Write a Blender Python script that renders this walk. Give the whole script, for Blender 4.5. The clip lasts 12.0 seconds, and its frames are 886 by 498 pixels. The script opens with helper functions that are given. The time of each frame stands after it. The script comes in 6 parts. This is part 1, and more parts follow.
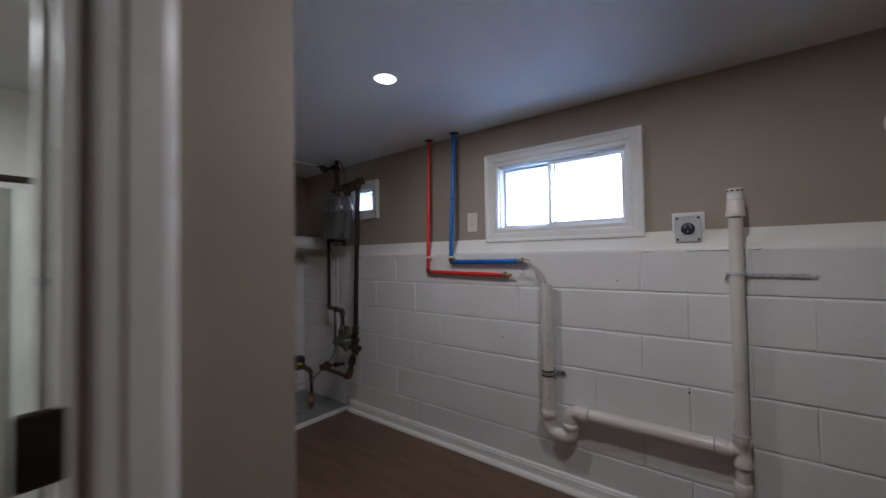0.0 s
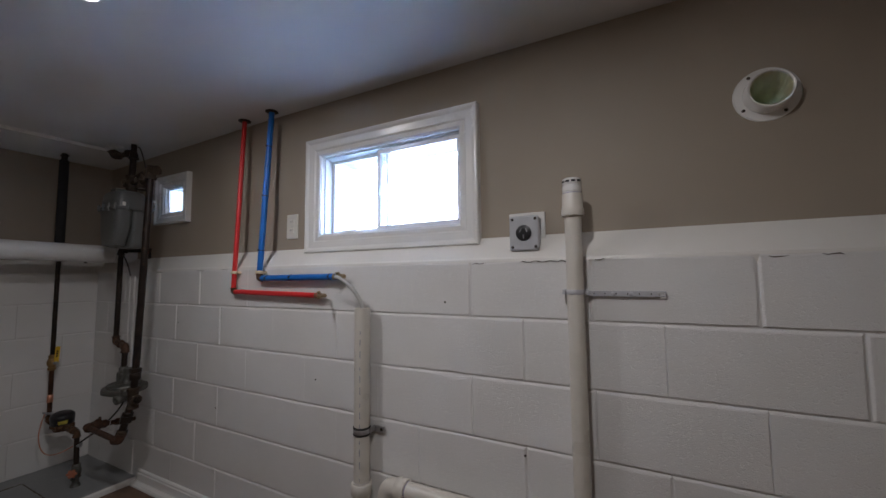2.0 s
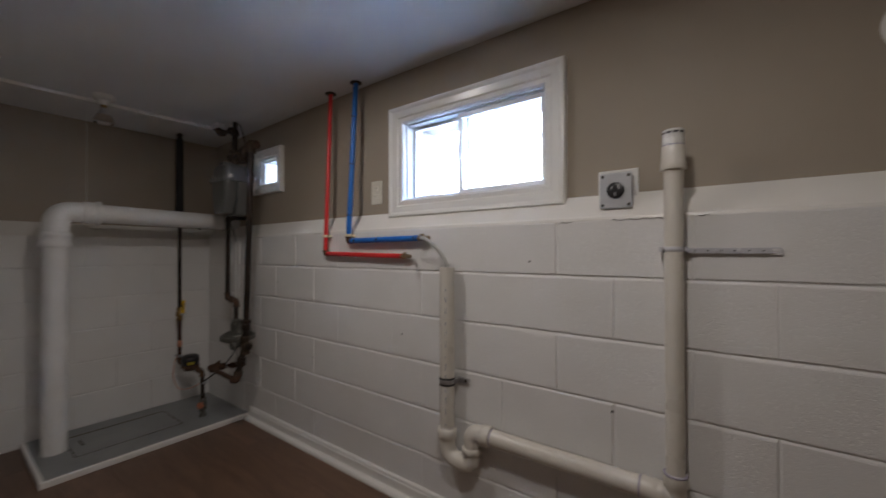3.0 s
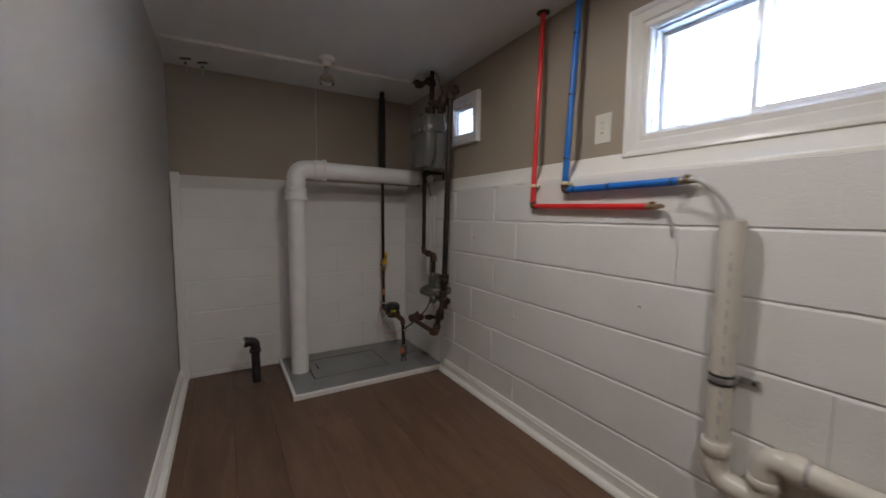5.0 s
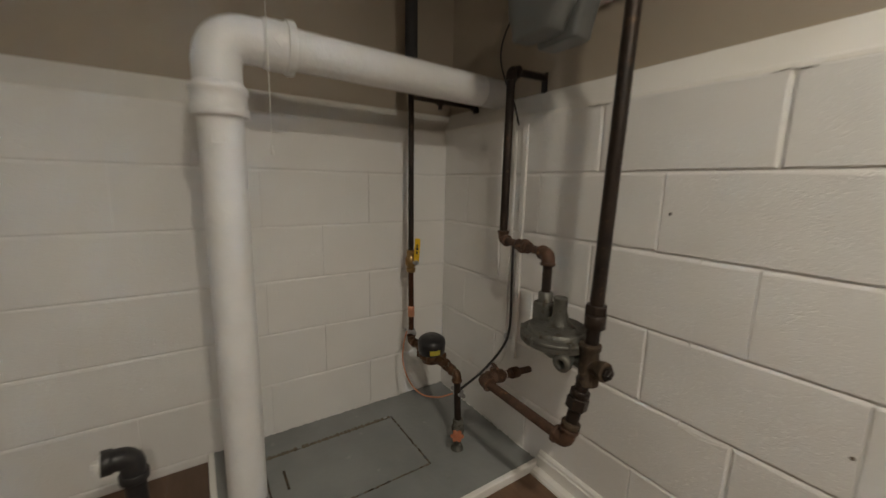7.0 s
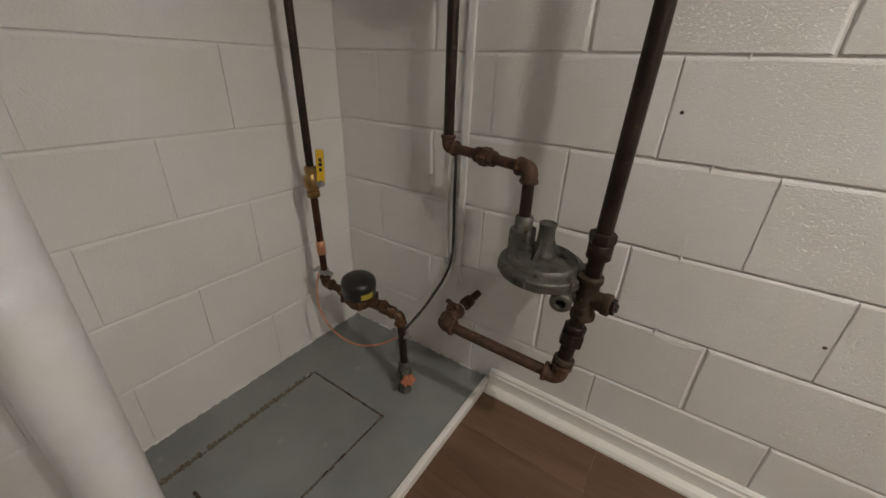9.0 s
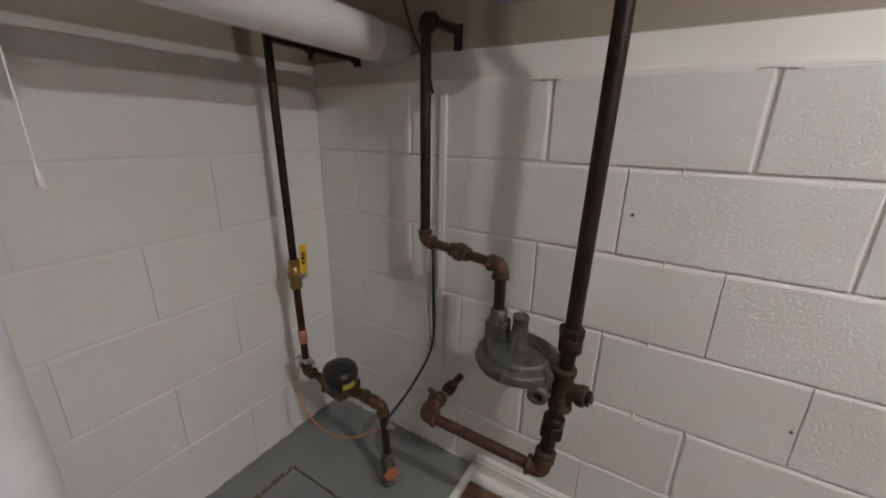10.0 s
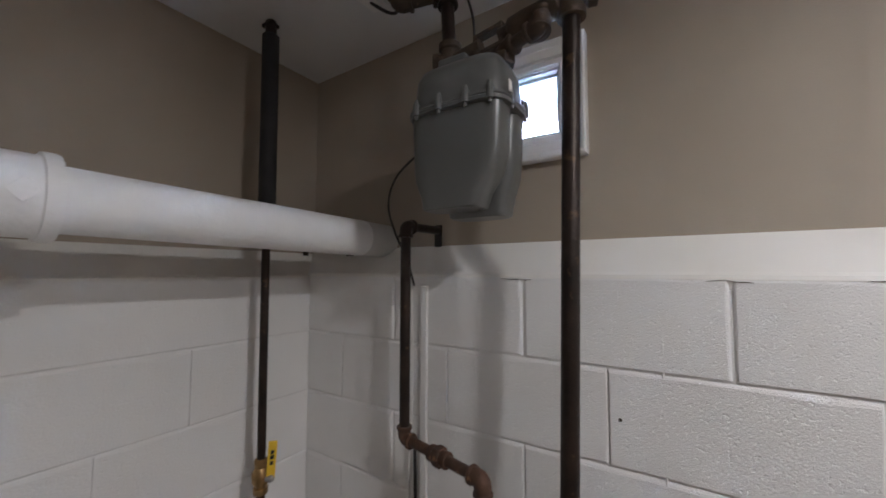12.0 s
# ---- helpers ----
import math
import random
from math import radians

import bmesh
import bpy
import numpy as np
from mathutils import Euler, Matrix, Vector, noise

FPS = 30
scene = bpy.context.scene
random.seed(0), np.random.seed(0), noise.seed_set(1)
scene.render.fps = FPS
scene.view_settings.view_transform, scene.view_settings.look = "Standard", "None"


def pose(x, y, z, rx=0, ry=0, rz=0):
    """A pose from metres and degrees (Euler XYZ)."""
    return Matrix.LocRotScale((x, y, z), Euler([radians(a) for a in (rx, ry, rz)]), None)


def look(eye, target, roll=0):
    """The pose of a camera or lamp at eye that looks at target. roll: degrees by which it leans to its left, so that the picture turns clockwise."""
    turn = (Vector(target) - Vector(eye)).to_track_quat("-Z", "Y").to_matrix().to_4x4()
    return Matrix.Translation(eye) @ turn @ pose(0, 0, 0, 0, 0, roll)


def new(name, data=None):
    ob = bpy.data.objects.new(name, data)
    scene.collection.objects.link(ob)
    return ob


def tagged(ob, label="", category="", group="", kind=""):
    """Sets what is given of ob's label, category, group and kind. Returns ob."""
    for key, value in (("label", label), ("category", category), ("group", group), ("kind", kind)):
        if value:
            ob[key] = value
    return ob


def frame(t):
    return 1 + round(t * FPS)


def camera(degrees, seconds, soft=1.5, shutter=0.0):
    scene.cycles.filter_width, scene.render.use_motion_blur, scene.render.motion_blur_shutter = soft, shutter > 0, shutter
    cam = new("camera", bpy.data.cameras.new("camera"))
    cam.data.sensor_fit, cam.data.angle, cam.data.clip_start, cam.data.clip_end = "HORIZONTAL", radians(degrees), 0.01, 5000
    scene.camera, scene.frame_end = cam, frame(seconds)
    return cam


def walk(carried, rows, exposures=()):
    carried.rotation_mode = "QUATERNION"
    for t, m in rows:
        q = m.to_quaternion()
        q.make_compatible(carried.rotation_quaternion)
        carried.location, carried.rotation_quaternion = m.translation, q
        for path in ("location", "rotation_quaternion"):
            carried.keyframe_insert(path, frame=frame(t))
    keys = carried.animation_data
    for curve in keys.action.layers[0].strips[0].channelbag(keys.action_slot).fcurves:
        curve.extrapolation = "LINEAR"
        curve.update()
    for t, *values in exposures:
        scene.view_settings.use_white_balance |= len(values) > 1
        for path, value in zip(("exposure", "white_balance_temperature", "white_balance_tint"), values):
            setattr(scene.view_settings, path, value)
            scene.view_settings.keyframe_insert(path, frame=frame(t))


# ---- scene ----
cam = camera(99.4, 12.0, shutter=0.5)
PATH = [
    (0, (0.144, -0.062, 1.211), (-1.077, 1.522, 1.253), -0.8),
    (0.5, (0.111, 0.27, 1.191), (-1.048, 1.898, 1.267), -0.8),
    (1, (0.153, 0.468, 1.197), (-0.764, 2.242, 1.31), -0.8),
    (1.5, (0.291, 0.604, 1.194), (-0.585, 2.397, 1.334), -0.7),
    (2, (0.32, 0.669, 1.176), (-0.59, 2.444, 1.324), -0.6),
    (2.5, (0.294, 0.646, 1.146), (-0.688, 2.384, 1.26), -0.4),
    (3, (0.258, 0.59, 1.119), (-0.923, 2.204, 1.137), -0.1),
    (3.5, (0.235, 0.533, 1.124), (-1.125, 1.998, 1.051), -0.3),
    (3.7, (0.231, 0.52, 1.116), (-1.186, 1.928, 1.03), -0.2),
    (5.3, (-0.309, 0.648, 1.062), (-2.044, 1.626, 0.879), 0.6),
    (5.5, (-0.445, 0.699, 1.07), (-2.179, 1.68, 0.89), 0.6),
    (6, (-0.801, 0.849, 1.073), (-2.522, 1.847, 0.875), 0.7),
    (6.5, (-1.206, 0.886, 1.033), (-2.922, 1.883, 0.789), 0.8),
    (7, (-1.525, 0.927, 0.992), (-3.17, 2.015, 0.657), 1.3),
    (7.5, (-1.786, 0.944, 0.953), (-3.23, 2.226, 0.429), 1.4),
    (9.3, (-1.941, 0.964, 1.011), (-2.888, 2.488, 0.128), 1.5),
    (9.5, (-1.935, 0.961, 1.018), (-2.882, 2.544, 0.246), 1.9),
    (10, (-1.923, 0.968, 1.109), (-2.902, 2.604, 0.503), 1.1),
    (10.5, (-1.913, 0.969, 1.17), (-2.955, 2.629, 0.772), 0.3),
    (11, (-1.909, 0.964, 1.203), (-2.999, 2.633, 1.045), 0.4),
    (11.5, (-1.898, 0.978, 1.231), (-3.012, 2.638, 1.245), 0.1),
    (12, (-1.865, 1.024, 1.239), (-2.941, 2.705, 1.361), 0.1),
]
EXPOSURES = [(0.0, 6.00, 5320, 14), (0.5, 5.96, 5170, 14), (1.0, 6.08, 5220, 14), (2.0, 6.07, 5470, 14), (3.0, 6.01, 5850, 14), (3.7, 6.09, 5900, 14), (5.3, 6.61, 5850, 12), (5.5, 6.67, 5850, 12), (6.0, 6.89, 6350, 11),
             (7.0, 7.22, 6400, 7), (7.5, 7.28, 6350, 8), (9.5, 7.45, 5950, 10), (10.5, 7.35, 5500, 12), (11.5, 7.36, 5450, 13), (12.0, 7.42, 5450, 13)]
walk(cam, [(t, look(eye, target, roll)) for t, eye, target, roll in PATH], EXPOSURES)

# ---------------------------------------------------------------- world and light
world = bpy.data.worlds.new("world")
scene.world = world
world.use_nodes = True
wn = world.node_tree
wn.nodes.clear()
sky = wn.nodes.new("ShaderNodeTexSky")
sky.sky_type, sky.sun_disc = "NISHITA", False
sky.sun_elevation, sky.sun_rotation = radians(38), radians(200)
bg = wn.nodes.new("ShaderNodeBackground")
bg.inputs["Strength"].default_value = 0.15
wout = wn.nodes.new("ShaderNodeOutputWorld")
wn.links.new(sky.outputs[0], bg.inputs[0])
wn.links.new(bg.outputs[0], wout.inputs[0])

sun = new("sun", bpy.data.lights.new("sun", "SUN"))
sun.data.energy, sun.data.angle, sun.data.color = 0.5, radians(12), (1.0, 0.98, 0.95)
sun.matrix_world = look((-2.0, -6.0, 8.0), (0.5, 4.0, 1.0))

CEIL = 2.012          # ceiling height
FACE = 1.89           # face of the painted blocks, window wall
UP_Y = 1.97           # plaster above the blocks, window wall
END = -2.975          # face of the blocks, end wall
UP_X = -3.055          # plaster above the blocks, end wall
LEFT = 0.320           # partition's face
DOOR_X = -0.494        # hall wall with the door


def ceiling_at(x):
    """The ceiling is level over the hall and sags a little towards the far end."""
    return CEIL + 0.019 * min(0.0, x + 1.3)


def disc_lamp(name, p, r, watts, colour):
    lamp = bpy.data.lights.new(name, "AREA")
    lamp.shape, lamp.size, lamp.energy, lamp.color = "DISK", 2 * r, watts, colour
    ob = new(name, lamp)
    ob.matrix_world = pose(*p)
    return ob


WARM = (1.0, 0.88, 0.73)
disc_lamp("downlight_lamp", (-1.065, 1.102, ceiling_at(-1.065) - 0.007), 0.045, 0.086, WARM)
disc_lamp("downlight_lamp", (0.05, 0.90, ceiling_at(0.05) - 0.007), 0.045, 0.110, WARM)
# unseen lamp, added to brighten what shows through the doorway
disc_lamp("washroom_fill_lamp", (-1.3, -0.7, CEIL - 0.09), 0.10, 0.30, (1.0, 0.95, 0.78))


# ---------------------------------------------------------------- materials
def material(name, a, b, scale=6.0, rough=0.6, metal=0.0, bump=0.0, grain=180.0, vary=0.0, speck=None, speck_at=0.66, speck_scale=30.0, stretch=(1, 1, 1), coat=0.0, pit=0.0):
    """Two tones by a broad noise, specks of a third by a finer one, fine relief, and tone by object."""
    m = bpy.data.materials.new(name)
    m.use_nodes = True
    nt = m.node_tree
    p = nt.nodes["Principled BSDF"]
    geo = nt.nodes.new("ShaderNodeNewGeometry")
    mp = nt.nodes.new("ShaderNodeMapping")
    mp.inputs["Scale"].default_value = stretch
    nt.links.new(geo.outputs["Position"], mp.inputs["Vector"])

    def noise_at(sc, detail):
        n = nt.nodes.new("ShaderNodeTexNoise")
        n.inputs["Scale"].default_value, n.inputs["Detail"].default_value = sc, detail
        nt.links.new(mp.outputs[0], n.inputs["Vector"])
        return n

    broad = noise_at(scale, 5)
    ramp = nt.nodes.new("ShaderNodeValToRGB")
    ramp.color_ramp.elements[0].position, ramp.color_ramp.elements[1].position = 0.32, 0.68
    ramp.color_ramp.elements[0].color, ramp.color_ramp.elements[1].color = (*a, 1), (*b, 1)
    nt.links.new(broad.outputs["Fac"], ramp.inputs[0])
    col = ramp.outputs[0]
    if speck:
        sp = noise_at(speck_scale, 6)
        cut = nt.nodes.new("ShaderNodeMapRange")
        cut.inputs["From Min"].default_value, cut.inputs["From Max"].default_value = speck_at - 0.04, speck_at + 0.05
        nt.links.new(sp.outputs["Fac"], cut.inputs[0])
        mix = nt.nodes.new("ShaderNodeMix")
        mix.data_type = "RGBA"
        mix.inputs["B"].default_value = (*speck, 1)
        mix.inputs[7].default_value = (*speck, 1)
        nt.links.new(cut.outputs[0], mix.inputs[0])
        nt.links.new(col, mix.inputs[6])
        col = mix.outputs[2]
    if vary:
        info = nt.nodes.new("ShaderNodeObjectInfo")
        mr = nt.nodes.new("ShaderNodeMapRange")
        mr.inputs["To Min"].default_value, mr.inputs["To Max"].default_value = 1 - vary, 1 + vary
        nt.links.new(info.outputs["Random"], mr.inputs[0])
        hsv = nt.nodes.new("ShaderNodeHueSaturation")
        nt.links.new(mr.outputs[0], hsv.inputs["Value"])
        nt.links.new(col, hsv.inputs["Color"])
        col = hsv.outputs[0]
    nt.links.new(col, p.inputs["Base Color"])
    p.inputs["Metallic"].default_value = metal
    rr = nt.nodes.new("ShaderNodeMapRange")
    rr.inputs["To Min"].default_value, rr.inputs["To Max"].default_value = max(rough - 0.08, 0.02), min(rough + 0.08, 1)
    nt.links.new(broad.outputs["Fac"], rr.inputs[0])
    nt.links.new(rr.outputs[0], p.inputs["Roughness"])
    p.inputs["Coat Weight"].default_value = coat
    if bump:
        fine = noise_at(grain, 4)
        height = fine.outputs["Fac"]
        if pit:
            hole = noise_at(grain * 0.42, 3)
            patch = noise_at(7.0, 3)
            where = nt.nodes.new("ShaderNodeMapRange")
            where.inputs["From Min"].default_value, where.inputs["From Max"].default_value = 0.38, 0.62
            where.inputs["To Min"].default_value = 0.12
            nt.links.new(patch.outputs["Fac"], where.inputs[0])
            cut2 = nt.nodes.new("ShaderNodeMapRange")
            cut2.inputs["From Min"].default_value, cut2.inputs["From Max"].default_value = 0.585, 0.665
            cut2.inputs["To Min"].default_value, cut2.inputs["To Max"].default_value = 0.0, -pit
            nt.links.new(hole.outputs["Fac"], cut2.inputs[0])
            add = nt.nodes.new("ShaderNodeMath")
            nt.links.new(height, add.inputs[0])
            times = nt.nodes.new("ShaderNodeMath")
            times.operation = "MULTIPLY"
            nt.links.new(cut2.outputs[0], times.inputs[0])
            nt.links.new(where.outputs[0], times.inputs[1])
            nt.links.new(times.outputs[0], add.inputs[1])
            height = add.outputs[0]
        bp = nt.nodes.new("ShaderNodeBump")
        bp.inputs["Strength"].default_value, bp.inputs["Distance"].default_value = bump, 0.004
        nt.links.new(height, bp.inputs["Height"])
        nt.links.new(bp.outputs[0], p.inputs["Normal"])
    return m


BLOCK = material("painted_block", (0.74, 0.73, 0.71), (0.80, 0.79, 0.775), 3.0, 0.55, bump=0.36, grain=300, vary=0.008, pit=2.2)
BLOCK_END = material("painted_block_smooth", (0.75, 0.74, 0.72), (0.80, 0.79, 0.77), 2.5, 0.6, bump=0.18, grain=200, vary=0.006, pit=0.7)
MORTAR = material("painted_mortar", (0.71, 0.70, 0.68), (0.77, 0.76, 0.74), 9.0, 0.65, bump=0.5, grain=90)
CAP = material("painted_cement_cap", (0.76, 0.74, 0.69), (0.82, 0.80, 0.76), 4.0, 0.36, bump=0.15, grain=30)
GREIGE = material("greige_paint", (0.345, 0.296, 0.236), (0.375, 0.322, 0.255), 2.0, 0.62, bump=0.12, grain=320)
GREY_WALL = material("pale_partition_paint", (0.29, 0.275, 0.25), (0.32, 0.30, 0.272), 1.5, 0.36, bump=0.1, grain=320)
CEILING = material("ceiling_paint", (0.64, 0.64, 0.635), (0.70, 0.70, 0.695), 1.5, 0.8, bump=0.1, grain=260)
TRIM = material("white_trim_paint", (0.78, 0.77, 0.74), (0.83, 0.82, 0.79), 3.0, 0.25, bump=0.03, grain=60)
VINYL = material("white_vinyl", (0.80, 0.81, 0.82), (0.84, 0.85, 0.86), 3.0, 0.3)
SLAB = material("grey_floor_paint", (0.195, 0.205, 0.205), (0.25, 0.26, 0.26), 5.0, 0.32, bump=0.3, grain=45, speck=(0.33, 0.33, 0.32), speck_at=0.72, speck_scale=14)
DIRT = material("brown_filler", (0.105, 0.085, 0.065), (0.20, 0.17, 0.135), 60.0, 0.9, bump=0.6, grain=110)
GROOVE = material("dirty_groove", (0.03, 0.025, 0.02), (0.12, 0.09, 0.06), 40.0, 0.9, bump=0.5, grain=90)
PVC = material("white_pvc", (0.64, 0.605, 0.535), (0.70, 0.665, 0.60), 5.0, 0.3, bump=0.03, grain=40)
PVC_PAINTED = material("painted_sewer_pipe", (0.80, 0.80, 0.795), (0.87, 0.87, 0.865), 7.0, 0.38, bump=0.42, grain=60)
PVC_GREY = material("grey_pipe_end", (0.56, 0.56, 0.55), (0.64, 0.64, 0.63), 7.0, 0.5, bump=0.2, grain=55)
PRIMER = material("purple_primer", (0.30, 0.27, 0.37), (0.46, 0.43, 0.48), 60.0, 0.6)
IRON = material("black_iron", (0.016, 0.012, 0.010), (0.040, 0.027, 0.020), 14.0, 0.42, metal=0.5, bump=0.3, grain=120, speck=(0.085, 0.05, 0.03), speck_at=0.66, speck_scale=45)
BROWN_IRON = material("brown_iron_fitting", (0.045, 0.032, 0.021), (0.085, 0.058, 0.036), 26.0, 0.66, metal=0.25, bump=0.45, grain=130, speck=(0.15, 0.10, 0.06), speck_at=0.68, speck_scale=60)
RUST = material("rusty_iron", (0.055, 0.032, 0.021), (0.118, 0.062, 0.038), 30.0, 0.62, metal=0.3, bump=0.5, grain=140, speck=(0.26, 0.14, 0.07), speck_at=0.68, speck_scale=60)
BRONZE = material("old_bronze", (0.085, 0.05, 0.03), (0.16, 0.09, 0.05), 40.0, 0.5, metal=0.7, bump=0.4, grain=120, speck=(0.30, 0.33, 0.27), speck_at=0.66, speck_scale=70)
BRASS = material("brass", (0.28, 0.18, 0.075), (0.42, 0.28, 0.12), 40.0, 0.38, metal=0.8, bump=0.1, grain=120)
DULL_BRASS = material("dull_brass", (0.22, 0.16, 0.09), (0.38, 0.29, 0.17), 60.0, 0.45, metal=0.7, bump=0.2, grain=120)
COPPER = material("tarnished_copper", (0.055, 0.028, 0.018), (0.12, 0.055, 0.032), 25.0, 0.4, metal=0.8, bump=0.15, grain=120)
COPPER_NEW = material("bright_copper", (0.62, 0.26, 0.15), (0.72, 0.36, 0.23), 25.0, 0.35, metal=0.7)
FOAM = material("black_foam", (0.012, 0.012, 0.013), (0.022, 0.021, 0.021), 20.0, 0.75, bump=0.3, grain=120)
RUBBER = material("black_rubber", (0.014, 0.014, 0.015), (0.028, 0.028, 0.028), 30.0, 0.45)
ABS = material("black_abs", (0.016, 0.016, 0.018), (0.035, 0.034, 0.034), 18.0, 0.38, bump=0.2, grain=90, speck=(0.2, 0.19, 0.18), speck_at=0.74, speck_scale=60)
METER = material("grey_enamel", (0.100, 0.105, 0.102), (0.120, 0.125, 0.120), 5.0, 0.30, bump=0.05, grain=60, coat=0.35)
CAST = material("cast_aluminium", (0.11, 0.11, 0.098), (0.18, 0.178, 0.158), 22.0, 0.5, metal=0.6, bump=0.5, grain=110, speck=(0.09, 0.075, 0.055), speck_at=0.62, speck_scale=40)
STEEL = material("galvanised_steel", (0.42, 0.42, 0.43), (0.56, 0.56, 0.57), 40.0, 0.38, metal=0.85)
ZINC = material("dull_zinc", (0.50, 0.50, 0.53), (0.58, 0.58, 0.61), 40.0, 0.5, metal=0.2)
GREY_BOX = material("grey_box_enamel", (0.47, 0.48, 0.50), (0.53, 0.54, 0.56), 20.0, 0.4)
RED = material("red_pex", (0.62, 0.02, 0.022), (0.70, 0.035, 0.03), 15.0, 0.35)
BLUE = material("blue_sleeve", (0.012, 0.12, 0.46), (0.02, 0.17, 0.56), 18.0, 0.38, bump=0.15, grain=60)
CREAM = material("cream_plastic", (0.72, 0.62, 0.40), (0.78, 0.68, 0.48), 20.0, 0.45)
IVORY = material("ivory_plate", (0.72, 0.69, 0.60), (0.76, 0.73, 0.65), 10.0, 0.35)
YELLOW = material("yellow_vinyl_grip", (0.75, 0.48, 0.02), (0.85, 0.58, 0.04), 30.0, 0.45)
LABEL = material("yellow_label", (0.78, 0.68, 0.08), (0.82, 0.74, 0.14), 30.0, 0.5)
ORANGE = material("faded_orange_handle", (0.36, 0.12, 0.06), (0.50, 0.20, 0.11), 40.0, 0.6, bump=0.3, grain=90)
VENT_IN = material("yellowed_plastic", (0.62, 0.59, 0.38), (0.70, 0.67, 0.46), 10.0, 0.45)
HOSE = material("clear_hose", (0.50, 0.50, 0.48), (0.58, 0.58, 0.56), 20.0, 0.2)
BLACK = material("black_plastic", (0.012, 0.012, 0.014), (0.022, 0.022, 0.024), 20.0, 0.35)
BRONZE_DARK = material("dark_bronze", (0.035, 0.028, 0.022), (0.055, 0.045, 0.035), 20.0, 0.4, metal=0.7)
CLOTH = material("white_cloth", (0.70, 0.71, 0.66), (0.76, 0.77, 0.72), 8.0, 0.85)
SIDING = material("grey_white_siding", (0.68, 0.69, 0.70), (0.74, 0.75, 0.76), 2.0, 0.6)
LAWN = material("pale_driveway", (0.28, 0.28, 0.28), (0.36, 0.36, 0.355), 4.0, 0.95, bump=0.4, grain=30)
ROOF = material("asphalt_shingle", (0.07, 0.065, 0.06), (0.12, 0.11, 0.10), 12.0, 0.9, bump=0.6, grain=60)
INK = material("faint_ink", (0.22, 0.23, 0.30), (0.36, 0.36, 0.40), 60.0, 0.7)


def glass(name, tint=(1, 1, 1), rough=0.0):
    m = bpy.data.materials.new(name)
    m.use_nodes = True
    p = m.node_tree.nodes["Principled BSDF"]
    p.inputs["Base Color"].default_value = (*tint, 1)
    p.inputs["Transmission Weight"].default_value = 1.0
    p.inputs["Roughness"].default_value, p.inputs["IOR"].default_value = rough, 1.45
    return m


GLASS = glass("window_glass", (0.95, 0.98, 1.0))
BULB = glass("bulb_glass", (1, 1, 1))


def glow(name, colour, strength):
    m = bpy.data.materials.new(name)
    m.use_nodes = True
    p = m.node_tree.nodes["Principled BSDF"]
    p.inputs["Emission Color"].default_value, p.inputs["Emission Strength"].default_value = (*colour, 1), strength
    return m


LIT = glow("lit_diffuser", (1.0, 0.95, 0.88), 0.16)


